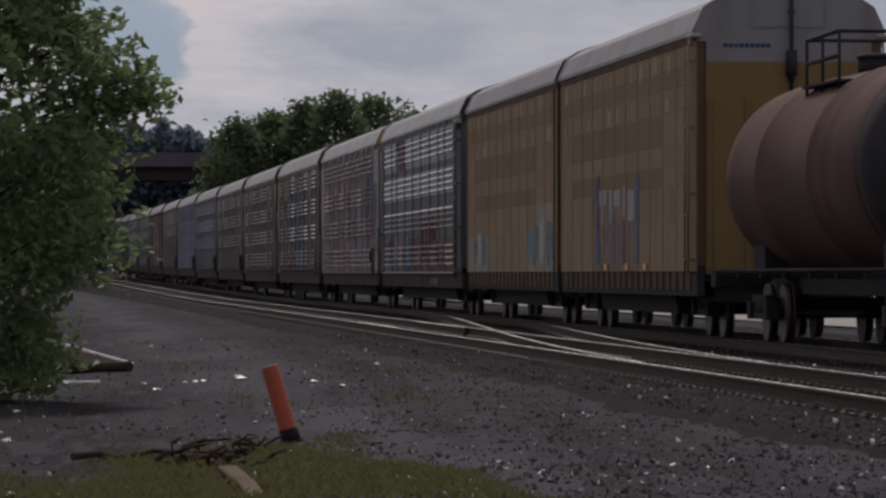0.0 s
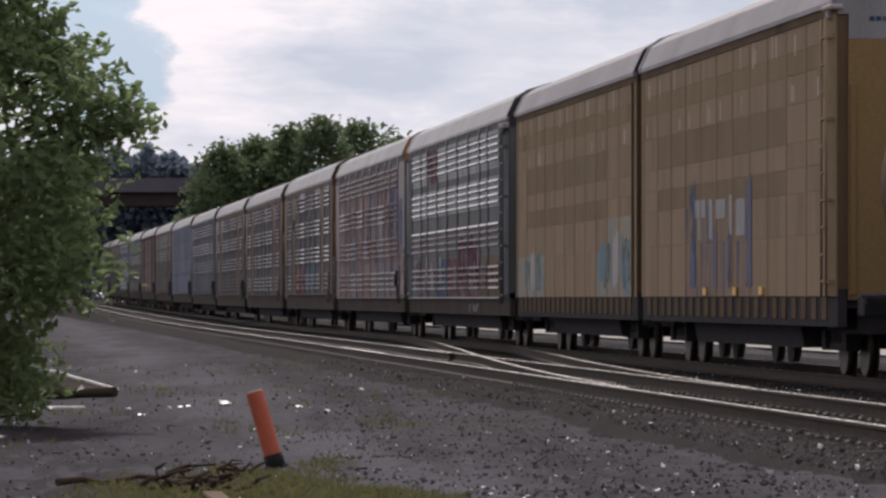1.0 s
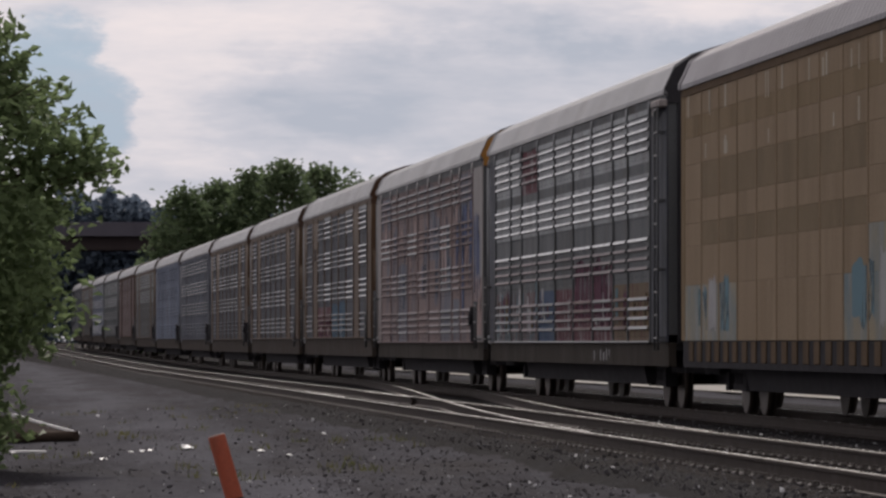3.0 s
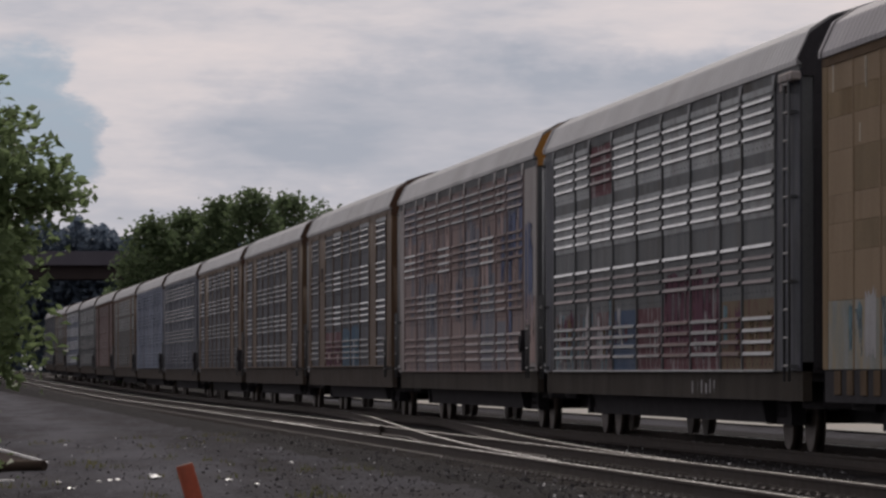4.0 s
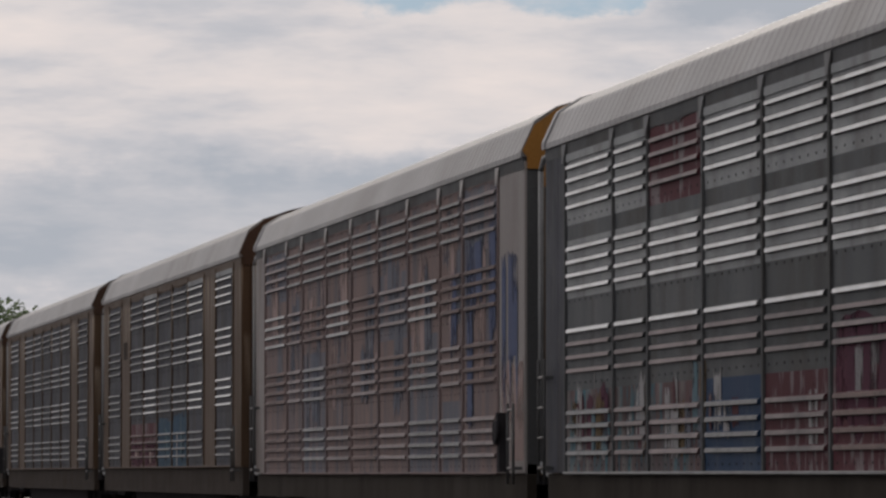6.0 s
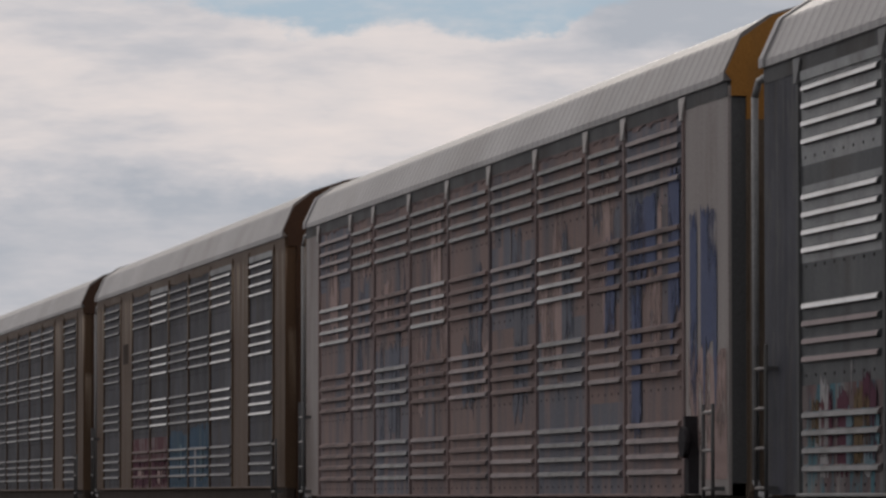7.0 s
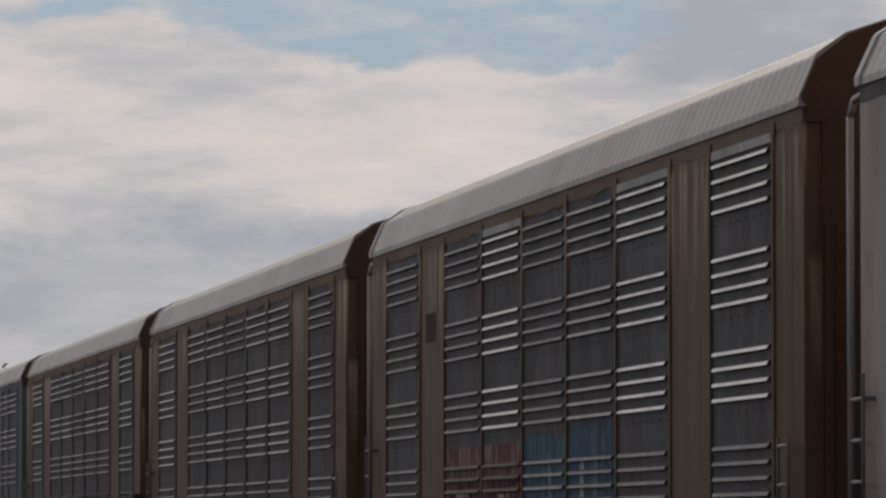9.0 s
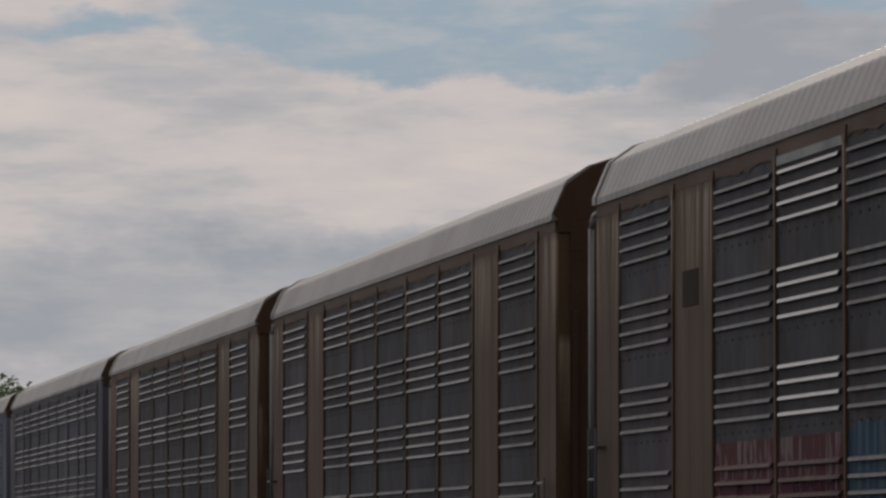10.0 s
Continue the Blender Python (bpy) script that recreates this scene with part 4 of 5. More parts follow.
# lower tiers of the next four wagons: duller steel for grime and shade
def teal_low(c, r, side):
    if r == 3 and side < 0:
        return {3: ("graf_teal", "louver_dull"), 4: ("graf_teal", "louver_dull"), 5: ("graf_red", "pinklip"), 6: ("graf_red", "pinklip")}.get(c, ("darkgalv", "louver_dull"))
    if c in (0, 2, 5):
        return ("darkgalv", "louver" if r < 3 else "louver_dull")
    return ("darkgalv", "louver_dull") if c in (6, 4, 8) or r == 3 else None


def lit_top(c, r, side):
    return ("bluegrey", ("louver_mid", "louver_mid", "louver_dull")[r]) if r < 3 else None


# grime and low shade both put into the duller foot finish
def shade_grime_low(c, r, side):
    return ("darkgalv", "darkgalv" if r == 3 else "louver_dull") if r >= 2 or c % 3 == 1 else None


# foot tier dulled likewise, its shade put into the steel
def shade_grime_foot(c, r, side):
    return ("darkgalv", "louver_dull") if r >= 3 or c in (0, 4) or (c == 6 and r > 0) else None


def spray(car, x, z, w, h, paint, rng, drips=0.35, plane=-1.5245, name="paint_patch", floor=1.24):
    """A sprayed patch on the camera's side: ragged outline with runs of paint at its foot, as thick as the paint."""
    n = 9
    top = [(-x - w * k / n + rng.uniform(-0.2, 0.2) * w / n, z + h + rng.uniform(-0.16, 0.06) * h) for k in range(n + 1)]
    foot = [(-x - w * k / n + rng.uniform(-0.2, 0.2) * w / n, max(floor, z - (rng.random() ** 2) * drips * h + rng.uniform(0, 0.1) * h)) for k in range(n + 1)]
    front = [Vector((px, plane, pz)) for px, pz in top] + [Vector((px, plane, pz)) for px, pz in foot]
    back = [v + Vector((0, 0.0022, 0)) for v in front]
    m = n + 1
    faces = [(k, k + 1, m + k + 1, m + k) for k in range(n)]
    faces += [(2 * m + k, 3 * m + k, 3 * m + k + 1, 2 * m + k + 1) for k in range(n)]
    faces += [(k, 2 * m + k, 2 * m + k + 1, k + 1) for k in range(n)] + [(m + k, m + k + 1, 3 * m + k + 1, 3 * m + k) for k in range(n)]
    faces += [(0, m, 3 * m, 2 * m), (n, 2 * m + n, 3 * m + n, m + n)]
    piece(name, raw_mesh(name, front + back, faces, M[paint]), car)


def spray_all(cars):
    rng = random.Random(77)
    grey, pink, brown = cars[0][0], cars[1][0], cars[2][0]
    for x, z, w, h, paint in ((8.6, 1.5, 2.6, 1.0, "spray_plum"), (5.9, 1.45, 2.5, 1.05, "spray_plum"), (6.3, 1.9, 0.16, 0.6, "spray_white"), (8.9, 2.05, 0.14, 0.5, "spray_white"), (8.2, 1.3, 0.14, 0.6, "spray_white"), (9.0, 1.7, 0.25, 0.7, "spray_white"), (9.7, 1.55, 0.2, 0.75, "spray_white"), (10.2, 1.75, 0.3, 0.5, "spray_white"),
                              (7.0, 1.5, 0.22, 0.45, "spray_white"), (7.7, 1.4, 0.6, 0.18, "spray_white"), (5.1, 1.5, 0.35, 0.5, "spray_teal"), (17.3, 1.35, 0.35, 0.6, "spray_white"), (18.1, 1.3, 0.5, 0.55, "spray_ochre"),
                              (18.9, 1.3, 0.25, 0.7, "spray_white"), (20.4, 1.3, 0.3, 0.75, "spray_teal"), (21.0, 1.25, 0.3, 0.5, "spray_white"), (22.5, 1.3, 0.35, 0.6, "spray_teal"), (23.3, 1.3, 0.4, 0.7, "spray_plum"),
                              (24.0, 1.3, 0.3, 0.8, "spray_white"), (1.2, 1.3, 0.5, 0.6, "spray_ochre"), (2.3, 1.4, 0.9, 0.4, "spray_ochre"), (3.9, 1.35, 0.5, 0.6, "spray_plum"), (12.0, 1.3, 0.35, 0.6, "spray_white")):
        spray(grey, x, z, w, h, paint, rng)
    for x, w, h, paint in ((6.4, 0.12, 0.2, "spray_white"), (6.8, 0.1, 0.22, "spray_white"), (7.15, 0.14, 0.16, "spray_white"), (7.6, 0.1, 0.2, "spray_white"), (8.0, 0.12, 0.2, "spray_white"), (8.5, 0.1, 0.18, "spray_white")):
        spray(grey, x, 0.76, w, h, paint, rng, 0.0, -1.5028, floor=0.72)
    for k in range(34):
        paint = ("spray_white", "spray_teal", "spray_plum", "spray_ochre", "graf_red", "spray_white", "spray_slate")[k % 7]
        spray(grey, rng.uniform(14.4, 24.4), rng.uniform(1.25, 1.6), rng.uniform(0.1, 0.38), rng.uniform(0.25, 0.75), paint, rng, 0.3, -1.5275 - 0.0026 * (k % 5))
    for c, (a0, b0) in enumerate(zip(BOUNDS, BOUNDS[1:])):
        for k in range(5 if b0 - a0 > 2.2 else 3):
            w = rng.uniform(0.3, 0.95)
            x = rng.uniform(a0 + 0.08, b0 - 0.1 - w)
            h = rng.uniform(0.5, 1.7)
            spray(pink, x, rng.uniform(1.5, 4.75 - h), w, h, rng.choice(("spray_slate", "spray_slate", "spray_pink", "spray_slate", "graf_purple")), rng, 0.22, -1.5238 - 0.0026 * k)
    spray(pink, -0.92, 1.15, 1.6, 1.35, "spray_pink", rng, 0.0, -1.5385)
    spray(pink, -0.55, 2.5, 0.7, 1.35, "spray_blue", rng, 0.6, -1.5415)
    spray(pink, 0.3, 2.2, 0.3, 1.6, "spray_blue", rng, 0.4, -1.5455)          # blue runs on the front plate and first panels
    for x, z, w, h in ((1.1, 2.9, 0.5, 1.4), (2.2, 3.4, 1.2, 0.7), (2.9, 1.9, 0.45, 1.6), (4.2, 2.6, 0.5, 1.2)):
        spray(pink, x, z, w, h, "spray_blue", rng, 0.5, -1.5405)
    # plate added in place of a dark worn patch on the post
    bm = bmesh.new()
    box(bm, -21.5, -20.7, -1.542, -1.53, 3.6, 3.98)
    part("placard_board", bm, M["sill"], brown, "small dark plate standing for a worn patch", bevel=0.006)
    for x, z, w, h, paint in ((8.75, 1.35, 2.5, 0.95, "graf_teal"), (11.6, 1.3, 2.4, 0.9, "graf_teal"), (9.3, 1.4, 0.5, 0.5, "spray_teal"), (12.4, 1.4, 0.4, 0.6, "spray_teal"), (10.4, 1.3, 0.25, 0.6, "spray_white"),
                              (14.5, 1.3, 2.3, 0.45, "spray_plum"), (17.4, 1.3, 2.3, 0.5, "spray_plum"), (15.2, 1.35, 0.8, 0.2, "spray_pink"), (18.2, 1.4, 0.9, 0.2, "spray_pink")):
        spray(brown, x, z, w, h, paint, rng, 0.3, -1.5245 if w > 1 else -1.528)


def make_train():
    cars = []
    grey = "galv"
    specs = [
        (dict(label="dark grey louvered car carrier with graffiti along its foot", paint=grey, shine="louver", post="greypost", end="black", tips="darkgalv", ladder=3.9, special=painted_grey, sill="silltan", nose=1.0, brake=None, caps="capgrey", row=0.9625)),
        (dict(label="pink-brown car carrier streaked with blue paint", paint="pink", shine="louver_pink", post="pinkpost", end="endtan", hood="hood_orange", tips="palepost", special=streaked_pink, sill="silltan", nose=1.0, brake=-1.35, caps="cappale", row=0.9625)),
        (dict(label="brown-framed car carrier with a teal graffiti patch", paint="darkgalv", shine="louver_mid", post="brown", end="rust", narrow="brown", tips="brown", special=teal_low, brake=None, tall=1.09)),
        (dict(label="brown-framed car carrier with grey louvered panels", paint="darkgalv", shine="louver_mid", post="brown", end="rust", narrow="brown", tips="brown", special=shade_grime_foot, brake=None, tall=1.04)),
        (dict(label="brown-framed car carrier, lower louvers dulled for grime and shade", paint="darkgalv", shine="louver_mid", post="brown", end="rust", narrow="brown", tips="brown", special=shade_grime_low)),
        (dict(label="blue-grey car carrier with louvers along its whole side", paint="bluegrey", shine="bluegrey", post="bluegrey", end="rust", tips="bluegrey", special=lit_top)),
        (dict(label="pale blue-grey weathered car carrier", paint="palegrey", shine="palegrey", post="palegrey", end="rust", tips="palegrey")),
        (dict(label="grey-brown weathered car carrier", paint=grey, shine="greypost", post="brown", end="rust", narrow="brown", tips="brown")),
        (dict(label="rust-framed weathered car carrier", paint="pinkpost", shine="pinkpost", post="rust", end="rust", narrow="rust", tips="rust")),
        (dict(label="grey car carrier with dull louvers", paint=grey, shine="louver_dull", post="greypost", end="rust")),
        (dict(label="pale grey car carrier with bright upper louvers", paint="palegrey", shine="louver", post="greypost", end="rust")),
        (dict(label="grey-brown weathered car carrier", paint=grey, shine="greypost", post="brown", end="rust", narrow="brown", tips="brown")),
        (dict(label="grey car carrier with dull louvers", paint="bluegrey", shine="louver_dull", post="greypost", end="rust")),
    ]
    for k, spec in enumerate(specs):
        cars.append((autorack(**spec), 44.5 + k * 28.72 + (-0.4, -0.37, -0.34, 0.12, 0.2, 0.1)[min(k, 5)]))
    spray_all(cars)
    return cars


# the articulated yellow pair
Y_ROWS = [(1.10, 1.94), (1.94, 2.53), (2.53, 2.88), (2.88, 3.23), (3.23, 3.77), (3.77, 4.18), (4.18, 4.5), (4.5, 4.93)]
Y_LEN = 20.8


def yellow_panel(w, h, paint):
    key = ("ypanel", round(w, 2), round(h, 2), paint)
    if key not in cache:
        bm = bmesh.new()
        box(bm, 0, w, -0.02, 0, 0.0, h)
        cache[key] = mesh_of("side_panel", bm, M[paint], bevel=0.002)
    return cache[key]


def yellow_unit(label, lead):
    car = thing("autorack_wagon", label, "freight wagon", "wagons of the train")
    piece("frame", frame_mesh(Y_LEN, "black", "skirt"), car)
    piece("roof", roof_mesh(Y_LEN, "dullroof", -0.03), car, label="grey galvanised ribbed roof")
    if lead:
        add_end(car, "enddoor", "white", label="yellow end door with upright bars", split=4.51)
        # inner ends black, so the gap's shade is in their colour
        add_end(car, "black", "black", -Y_LEN, math.pi)
    else:
        add_end(car, "black", "black")
        add_end(car, "enddoor", "white", -Y_LEN, math.pi)
        # bellows added to fill the gap with dark
        bm = bmesh.new()
        prism(bm, [(-1.34, 1.1), (1.34, 1.1), (1.34, 5.0), (0.95, 5.5), (0, 5.7), (-0.95, 5.5), (-1.34, 5.0)], 0.04, 0.6)
        part("bellows", bm, M["black"], car, "black bellows added to darken the gap between the two halves")
    if lead:                                                          # unreadable line of lettering, hatch and lift rod on the white end
        for k in range(9):
            bm = bmesh.new()
            box(bm, 0.031, 0.036, -1.08 + k * 0.088, -1.01 + k * 0.088, 4.75, 4.81)
            part("lettering_bar", bm, M["graf_blue"], car)
        bm = bmesh.new()
        for y0, y1, z0, z1 in ((-0.62, -0.59, 5.08, 5.56), (0.59, 0.62, 5.08, 5.5), (-0.59, 0.59, 5.08, 5.11)):
            box(bm, 0.029, 0.05, y0, y1, z0, z1)
        part("hatch_frame", bm, M["white"], car)
        bm = bmesh.new()
        tube(bm, (0.1, 0.03, 4.03), (0.1, 0.03, 5.6), 0.035, 0.035, 8)
        tube(bm, (0.1, 0.03, 4.28), (0.1, 0.03, 4.7), 0.09, 0.09, 10)
        for z in (4.2, 5.3):
            box(bm, 0.02, 0.1, -0.02, 0.08, z, z + 0.06)
        part("lift_rod", bm, M["black"], car, "black lift rod with a thick sleeve")
    cols = 11
    for side in (-1, 1):
        rz = 0 if side < 0 else math.pi
        for c in range(cols):
            a = 0.75 + c * (Y_LEN - 1.1) / cols
            w = (Y_LEN - 1.1) / cols - 0.006
            for r, (z0, z1) in enumerate(Y_ROWS):
                paint = "yellow"
                if r in (2, 4) and 1 < c < cols - 1:
                    paint = "yellowband"
                if r in (6,):
                    paint = "yellowrib"
                if side < 0 and lead and 4 <= c <= 7 and r <= 1:
                    paint = "graf_yplum"
                if side < 0 and not lead and r <= 1 and c in (0, 1, 2, 8, 9, 10):
                    paint = "graf_yblue" if r == 0 or c in (0, 1) else paint
                at = (-a - w, -1.5, z0 + 0.006) if side < 0 else (-a, 1.5, z0 + 0.006)
                piece("side_panel", yellow_panel(w, z1 - z0 - 0.003, paint), car, at, rz=rz)
            piece("rib", flat_plate(0.06, 3.85, "yellow", 0.034), car, (-a + 0.045 - 0.07 if side < 0 else -a + 0.045, side * 1.5, 1.1), rz=rz)
            for dx in (0.1, 0.97):
                piece("skirt_bracket", flat_plate(0.42, 0.3, "skirt", 0.02), car, (-a - dx - 0.42 if side < 0 else -a - dx, side * 1.5, 0.79), rz=rz)
        for a, w in ((0.0, 0.68 if lead else 0.3), (Y_LEN - 0.36, 0.36)):
            piece("corner_post", flat_plate(w, 3.9, "yellowrib", 0.03), car, (-a - w if side < 0 else -a, side * 1.5, 1.1), rz=rz)
        if lead:
            piece("ladder", ladder_mesh(3.7, "yellow"), car, (-0.3, side * 1.53, 1.1), rz=rz)
            bm = bmesh.new()
            box(bm, -0.62, 0.1, side * 1.53 - 0.09, side * 1.53 + 0.09, 4.9, 4.97)
            box(bm, -0.36, -0.22, side * 1.53 - 0.08, side * 1.53 + 0.08, 4.78, 4.9)
            part("gutter_cap", bm, M["palepost"], car, "pale corner cap", bevel=0.02)
    rng = random.Random(90 + lead)
    for k in range(24):                                               # pale strips high on the side: panel highlights put in as colour
        x = 1.3 + rng.randrange(11) * (Y_LEN - 1.1) / cols + rng.uniform(0, 0.9)
        z0, h = rng.choice(((4.45, 0.4), (4.5, 0.36), (3.82, 0.3)))
        bm = bmesh.new()
        box(bm, -x - rng.uniform(0.06, 0.16), -x, -1.5232, -1.519, z0, z0 + h * rng.uniform(0.6, 1.0))
        part("worn_strip", bm, M["highlight_pale"], car, "pale strip painted as a panel highlight")
    if lead:                                                          # unreadable pale spray strokes as plain bars
        for x, w, z0, h in ((8.4, 0.9, 2.02, 0.55), (9.7, 0.35, 2.05, 0.6), (10.5, 1.1, 2.3, 0.3), (11.9, 0.4, 2.0, 0.62), (12.7, 1.2, 2.35, 0.28), (13.2, 0.35, 2.0, 0.34)):
            bm = bmesh.new()
            box(bm, -x - w, -x, -1.528, -1.519, z0, z0 + h)
            part("paint_bar", bm, M["graf_white"], car, "pale grey spray-paint bar")
        rng = random.Random(78)
        for x, w, h in ((7.7, 0.5, 1.75), (9.9, 0.3, 0.9), (11.4, 0.35, 1.0), (13.9, 0.6, 1.7)):
            spray(car, x, 1.2, w, h, "spray_blue", rng, 0.1, -1.5315)
        for x in (6.6, 9.3, 12.6):
            bx = bmesh.new()
            box(bx, -x - 0.16, -x + 0.16, -1.565, -1.53, 1.13, 1.25)
            part("reflector", bx, M["reflector"], car, "small yellow reflector")
    else:
        rng = random.Random(79)
        for x, z, w, h, paint in ((0.9, 1.4, 1.3, 0.8, "spray_teal"), (2.6, 1.3, 0.9, 0.95, "spray_white"), (3.9, 1.4, 1.6, 0.7, "spray_teal"), (15.9, 1.25, 1.0, 0.8, "spray_teal"), (17.2, 1.3, 0.7, 0.75, "spray_white"), (18.1, 1.3, 0.9, 0.6, "spray_teal")):
            spray(car, x, z, w, h, paint, rng, 0.3, -1.5235)
    piece("coupler", coupler_mesh(), car, (0.5, 0, 0) if lead else (0.0, 0, 0))
    piece("coupler", coupler_mesh(), car, (-Y_LEN - (0.0 if lead else 0.8), 0, 0), rz=math.pi)
    for x in ((-2.8, -Y_LEN + 1.6) if lead else (-4.2, -Y_LEN + 2.8)):
        add_truck(car, x)
    return car


def make_tank_car():
    car = thing("tank_wagon", "dusty red-brown tank wagon with a top platform", "freight wagon", "wagons of the train")
    bm = bmesh.new()
    rings = []
    for x, r in ((-17.3, 0.3), (-17.2, 0.75), (-17.0, 1.12), (-16.7, 1.36), (-16.3, 1.48), (-15.5, 1.5), (-13, 1.5), (-12.96, 1.515), (-12.85, 1.515), (-12.81, 1.5), (-8, 1.5), (-7.96, 1.515), (-7.85, 1.515), (-7.81, 1.5), (-4.4, 1.5), (-3.6, 1.48), (-3.2, 1.36), (-2.9, 1.12), (-2.7, 0.75), (-2.6, 0.3)):
        rings.append((x, r, 2.52))
    lathe(bm, rings, 40)
    part("tank", bm, M["tank"], car)
    # front head faces away from the sun: its shade is painted black
    bm = bmesh.new()
    lathe(bm, [(-3.75, 1.5, 2.52), (-3.74, 1.512, 2.52), (-3.18, 1.372, 2.52), (-2.88, 1.132, 2.52), (-2.68, 0.762, 2.52), (-2.58, 0.31, 2.52)], 40)
    part("tank_head", bm, M["black"], car, "tank head painted black for its shade")
    bm = bmesh.new()
    for q in (-1, 1):
        box(bm, -18.2, -0.3, q * 0.45 - 0.12, q * 0.45 + 0.12, 0.75, 1.05)
        tube(bm, (-17.9, q * 1.45, 1.12), (-0.6, q * 1.45, 1.12), 0.03, 0.03, 6)
        for x in np.arange(-17.5, 0, 2.4):
            box(bm, x - 0.04, x + 0.04, min(q * 1.47, q * 0.3), max(q * 1.47, q * 0.3), 1.0, 1.09)
    for x in (-18.0, -0.5):
        box(bm, x - 0.25, x + 0.25, -1.45, 1.45, 0.85, 1.1)
    for x in (-15.3, -3.2):
        box(bm, x - 0.6, x + 0.6, -1.1, 1.1, 1.0, 1.6)
    part("underframe", bm, M["black"], car, bevel=0.01)
    bm = bmesh.new()
    for y in (-0.75, 0.75):
        box(bm, -11.6, -8.4, y - 0.25, y + 0.25, 3.78, 3.82)
        for x in (-11.5, -10, -8.5):
            tube(bm, (x, y * 1.25, 3.55), (x, y * 1.25, 4.5), 0.026, 0.026, 6)
        for z in (4.15, 4.5):
            tube(bm, (-11.5, y * 1.25, z), (-8.5, y * 1.25, z), 0.03, 0.03, 6)
    for x in (-11.5, -8.5):
        tube(bm, (x, -0.94, 4.5), (x, 0.94, 4.5), 0.03, 0.03, 6)
    part("platform", bm, M["black"], car, "black steel platform with handrails")
    bm = bmesh.new()
    tube(bm, (-10, 0, 3.95), (-10, 0, 4.18), 0.42, 0.42, 20)
    tube(bm, (-10, 0, 4.18), (-10, 0, 4.24), 0.46, 0.38, 20)
    part("manway", bm, M["black"], car)
    for x in (-15.6, -2.9):
        add_truck(car, x)
    piece("coupler", coupler_mesh(), car, (0.3, 0, 0))
    piece("coupler", coupler_mesh(), car, (-18.6, 0, 0), rz=math.pi)
    return car


train = [(make_tank_car(), -20.3),
         (yellow_unit("weathered yellow articulated car carrier, leading half with graffiti", True), -0.8),
         (yellow_unit("weathered yellow articulated car carrier, trailing half with pale blue graffiti", False), 20.7)] + make_train()


# ---------------------------------------------------------------- vegetation
def leaf_cloud(points, size, rng, flat=0.6):
    """Leaves as folded pairs of triangles at the points; size: (long, wide)."""
    verts, faces = [], []
    for p in points:
        a = Vector((rng.gauss(0, 1), rng.gauss(0, 1), rng.gauss(0, flat))).normalized()
        b = a.orthogonal().normalized()
        b = (b + a.cross(b) * rng.uniform(-1.5, 1.5)).normalized()
        k = rng.uniform(0.6, 1.25)
        l, w = a * size[0] * k, b * size[1] * k
        fold = a.cross(b) * size[1] * k * 0.35
        n = len(verts)
        p = Vector(p)
        verts += [p - l * 0.5, p + w * 0.5 + fold - l * 0.05, p + l * 0.5, p - w * 0.5 + fold - l * 0.05]
        faces += [(n, n + 1, n + 2), (n, n + 2, n + 3)]
    return verts, faces


def limb(bm, p, q, r0, r1, rng, steps=4, wander=0.12, sides=7):
    """A bent, tapered bough as one skin."""
    p, q = Vector(p), Vector(q)
    d = (q - p).normalized()
    u = d.orthogonal().normalized()
    v = d.cross(u)
    rings = []
    for k in range(steps + 1):
        c = p.lerp(q, k / steps)
        if 0 < k < steps:
            c += Vector((rng.uniform(-1, 1), rng.uniform(-1, 1), rng.uniform(-0.4, 0.4))) * wander * (q - p).length * 0.5
        r = r0 + (r1 - r0) * k / steps
        rings.append([bm.verts.new(c + (u * math.cos(6.2832 * i / sides) + v * math.sin(6.2832 * i / sides)) * r) for i in range(sides)])
    for a, b in zip(rings, rings[1:]):
        for i in range(sides):
            bm.faces.new((a[i], a[(i + 1) % sides], b[(i + 1) % sides], b[i])).smooth = True
    bm.faces.new(rings[0][::-1])
    bm.faces.new(rings[-1])


BUSH = (-3.5, 56.0)


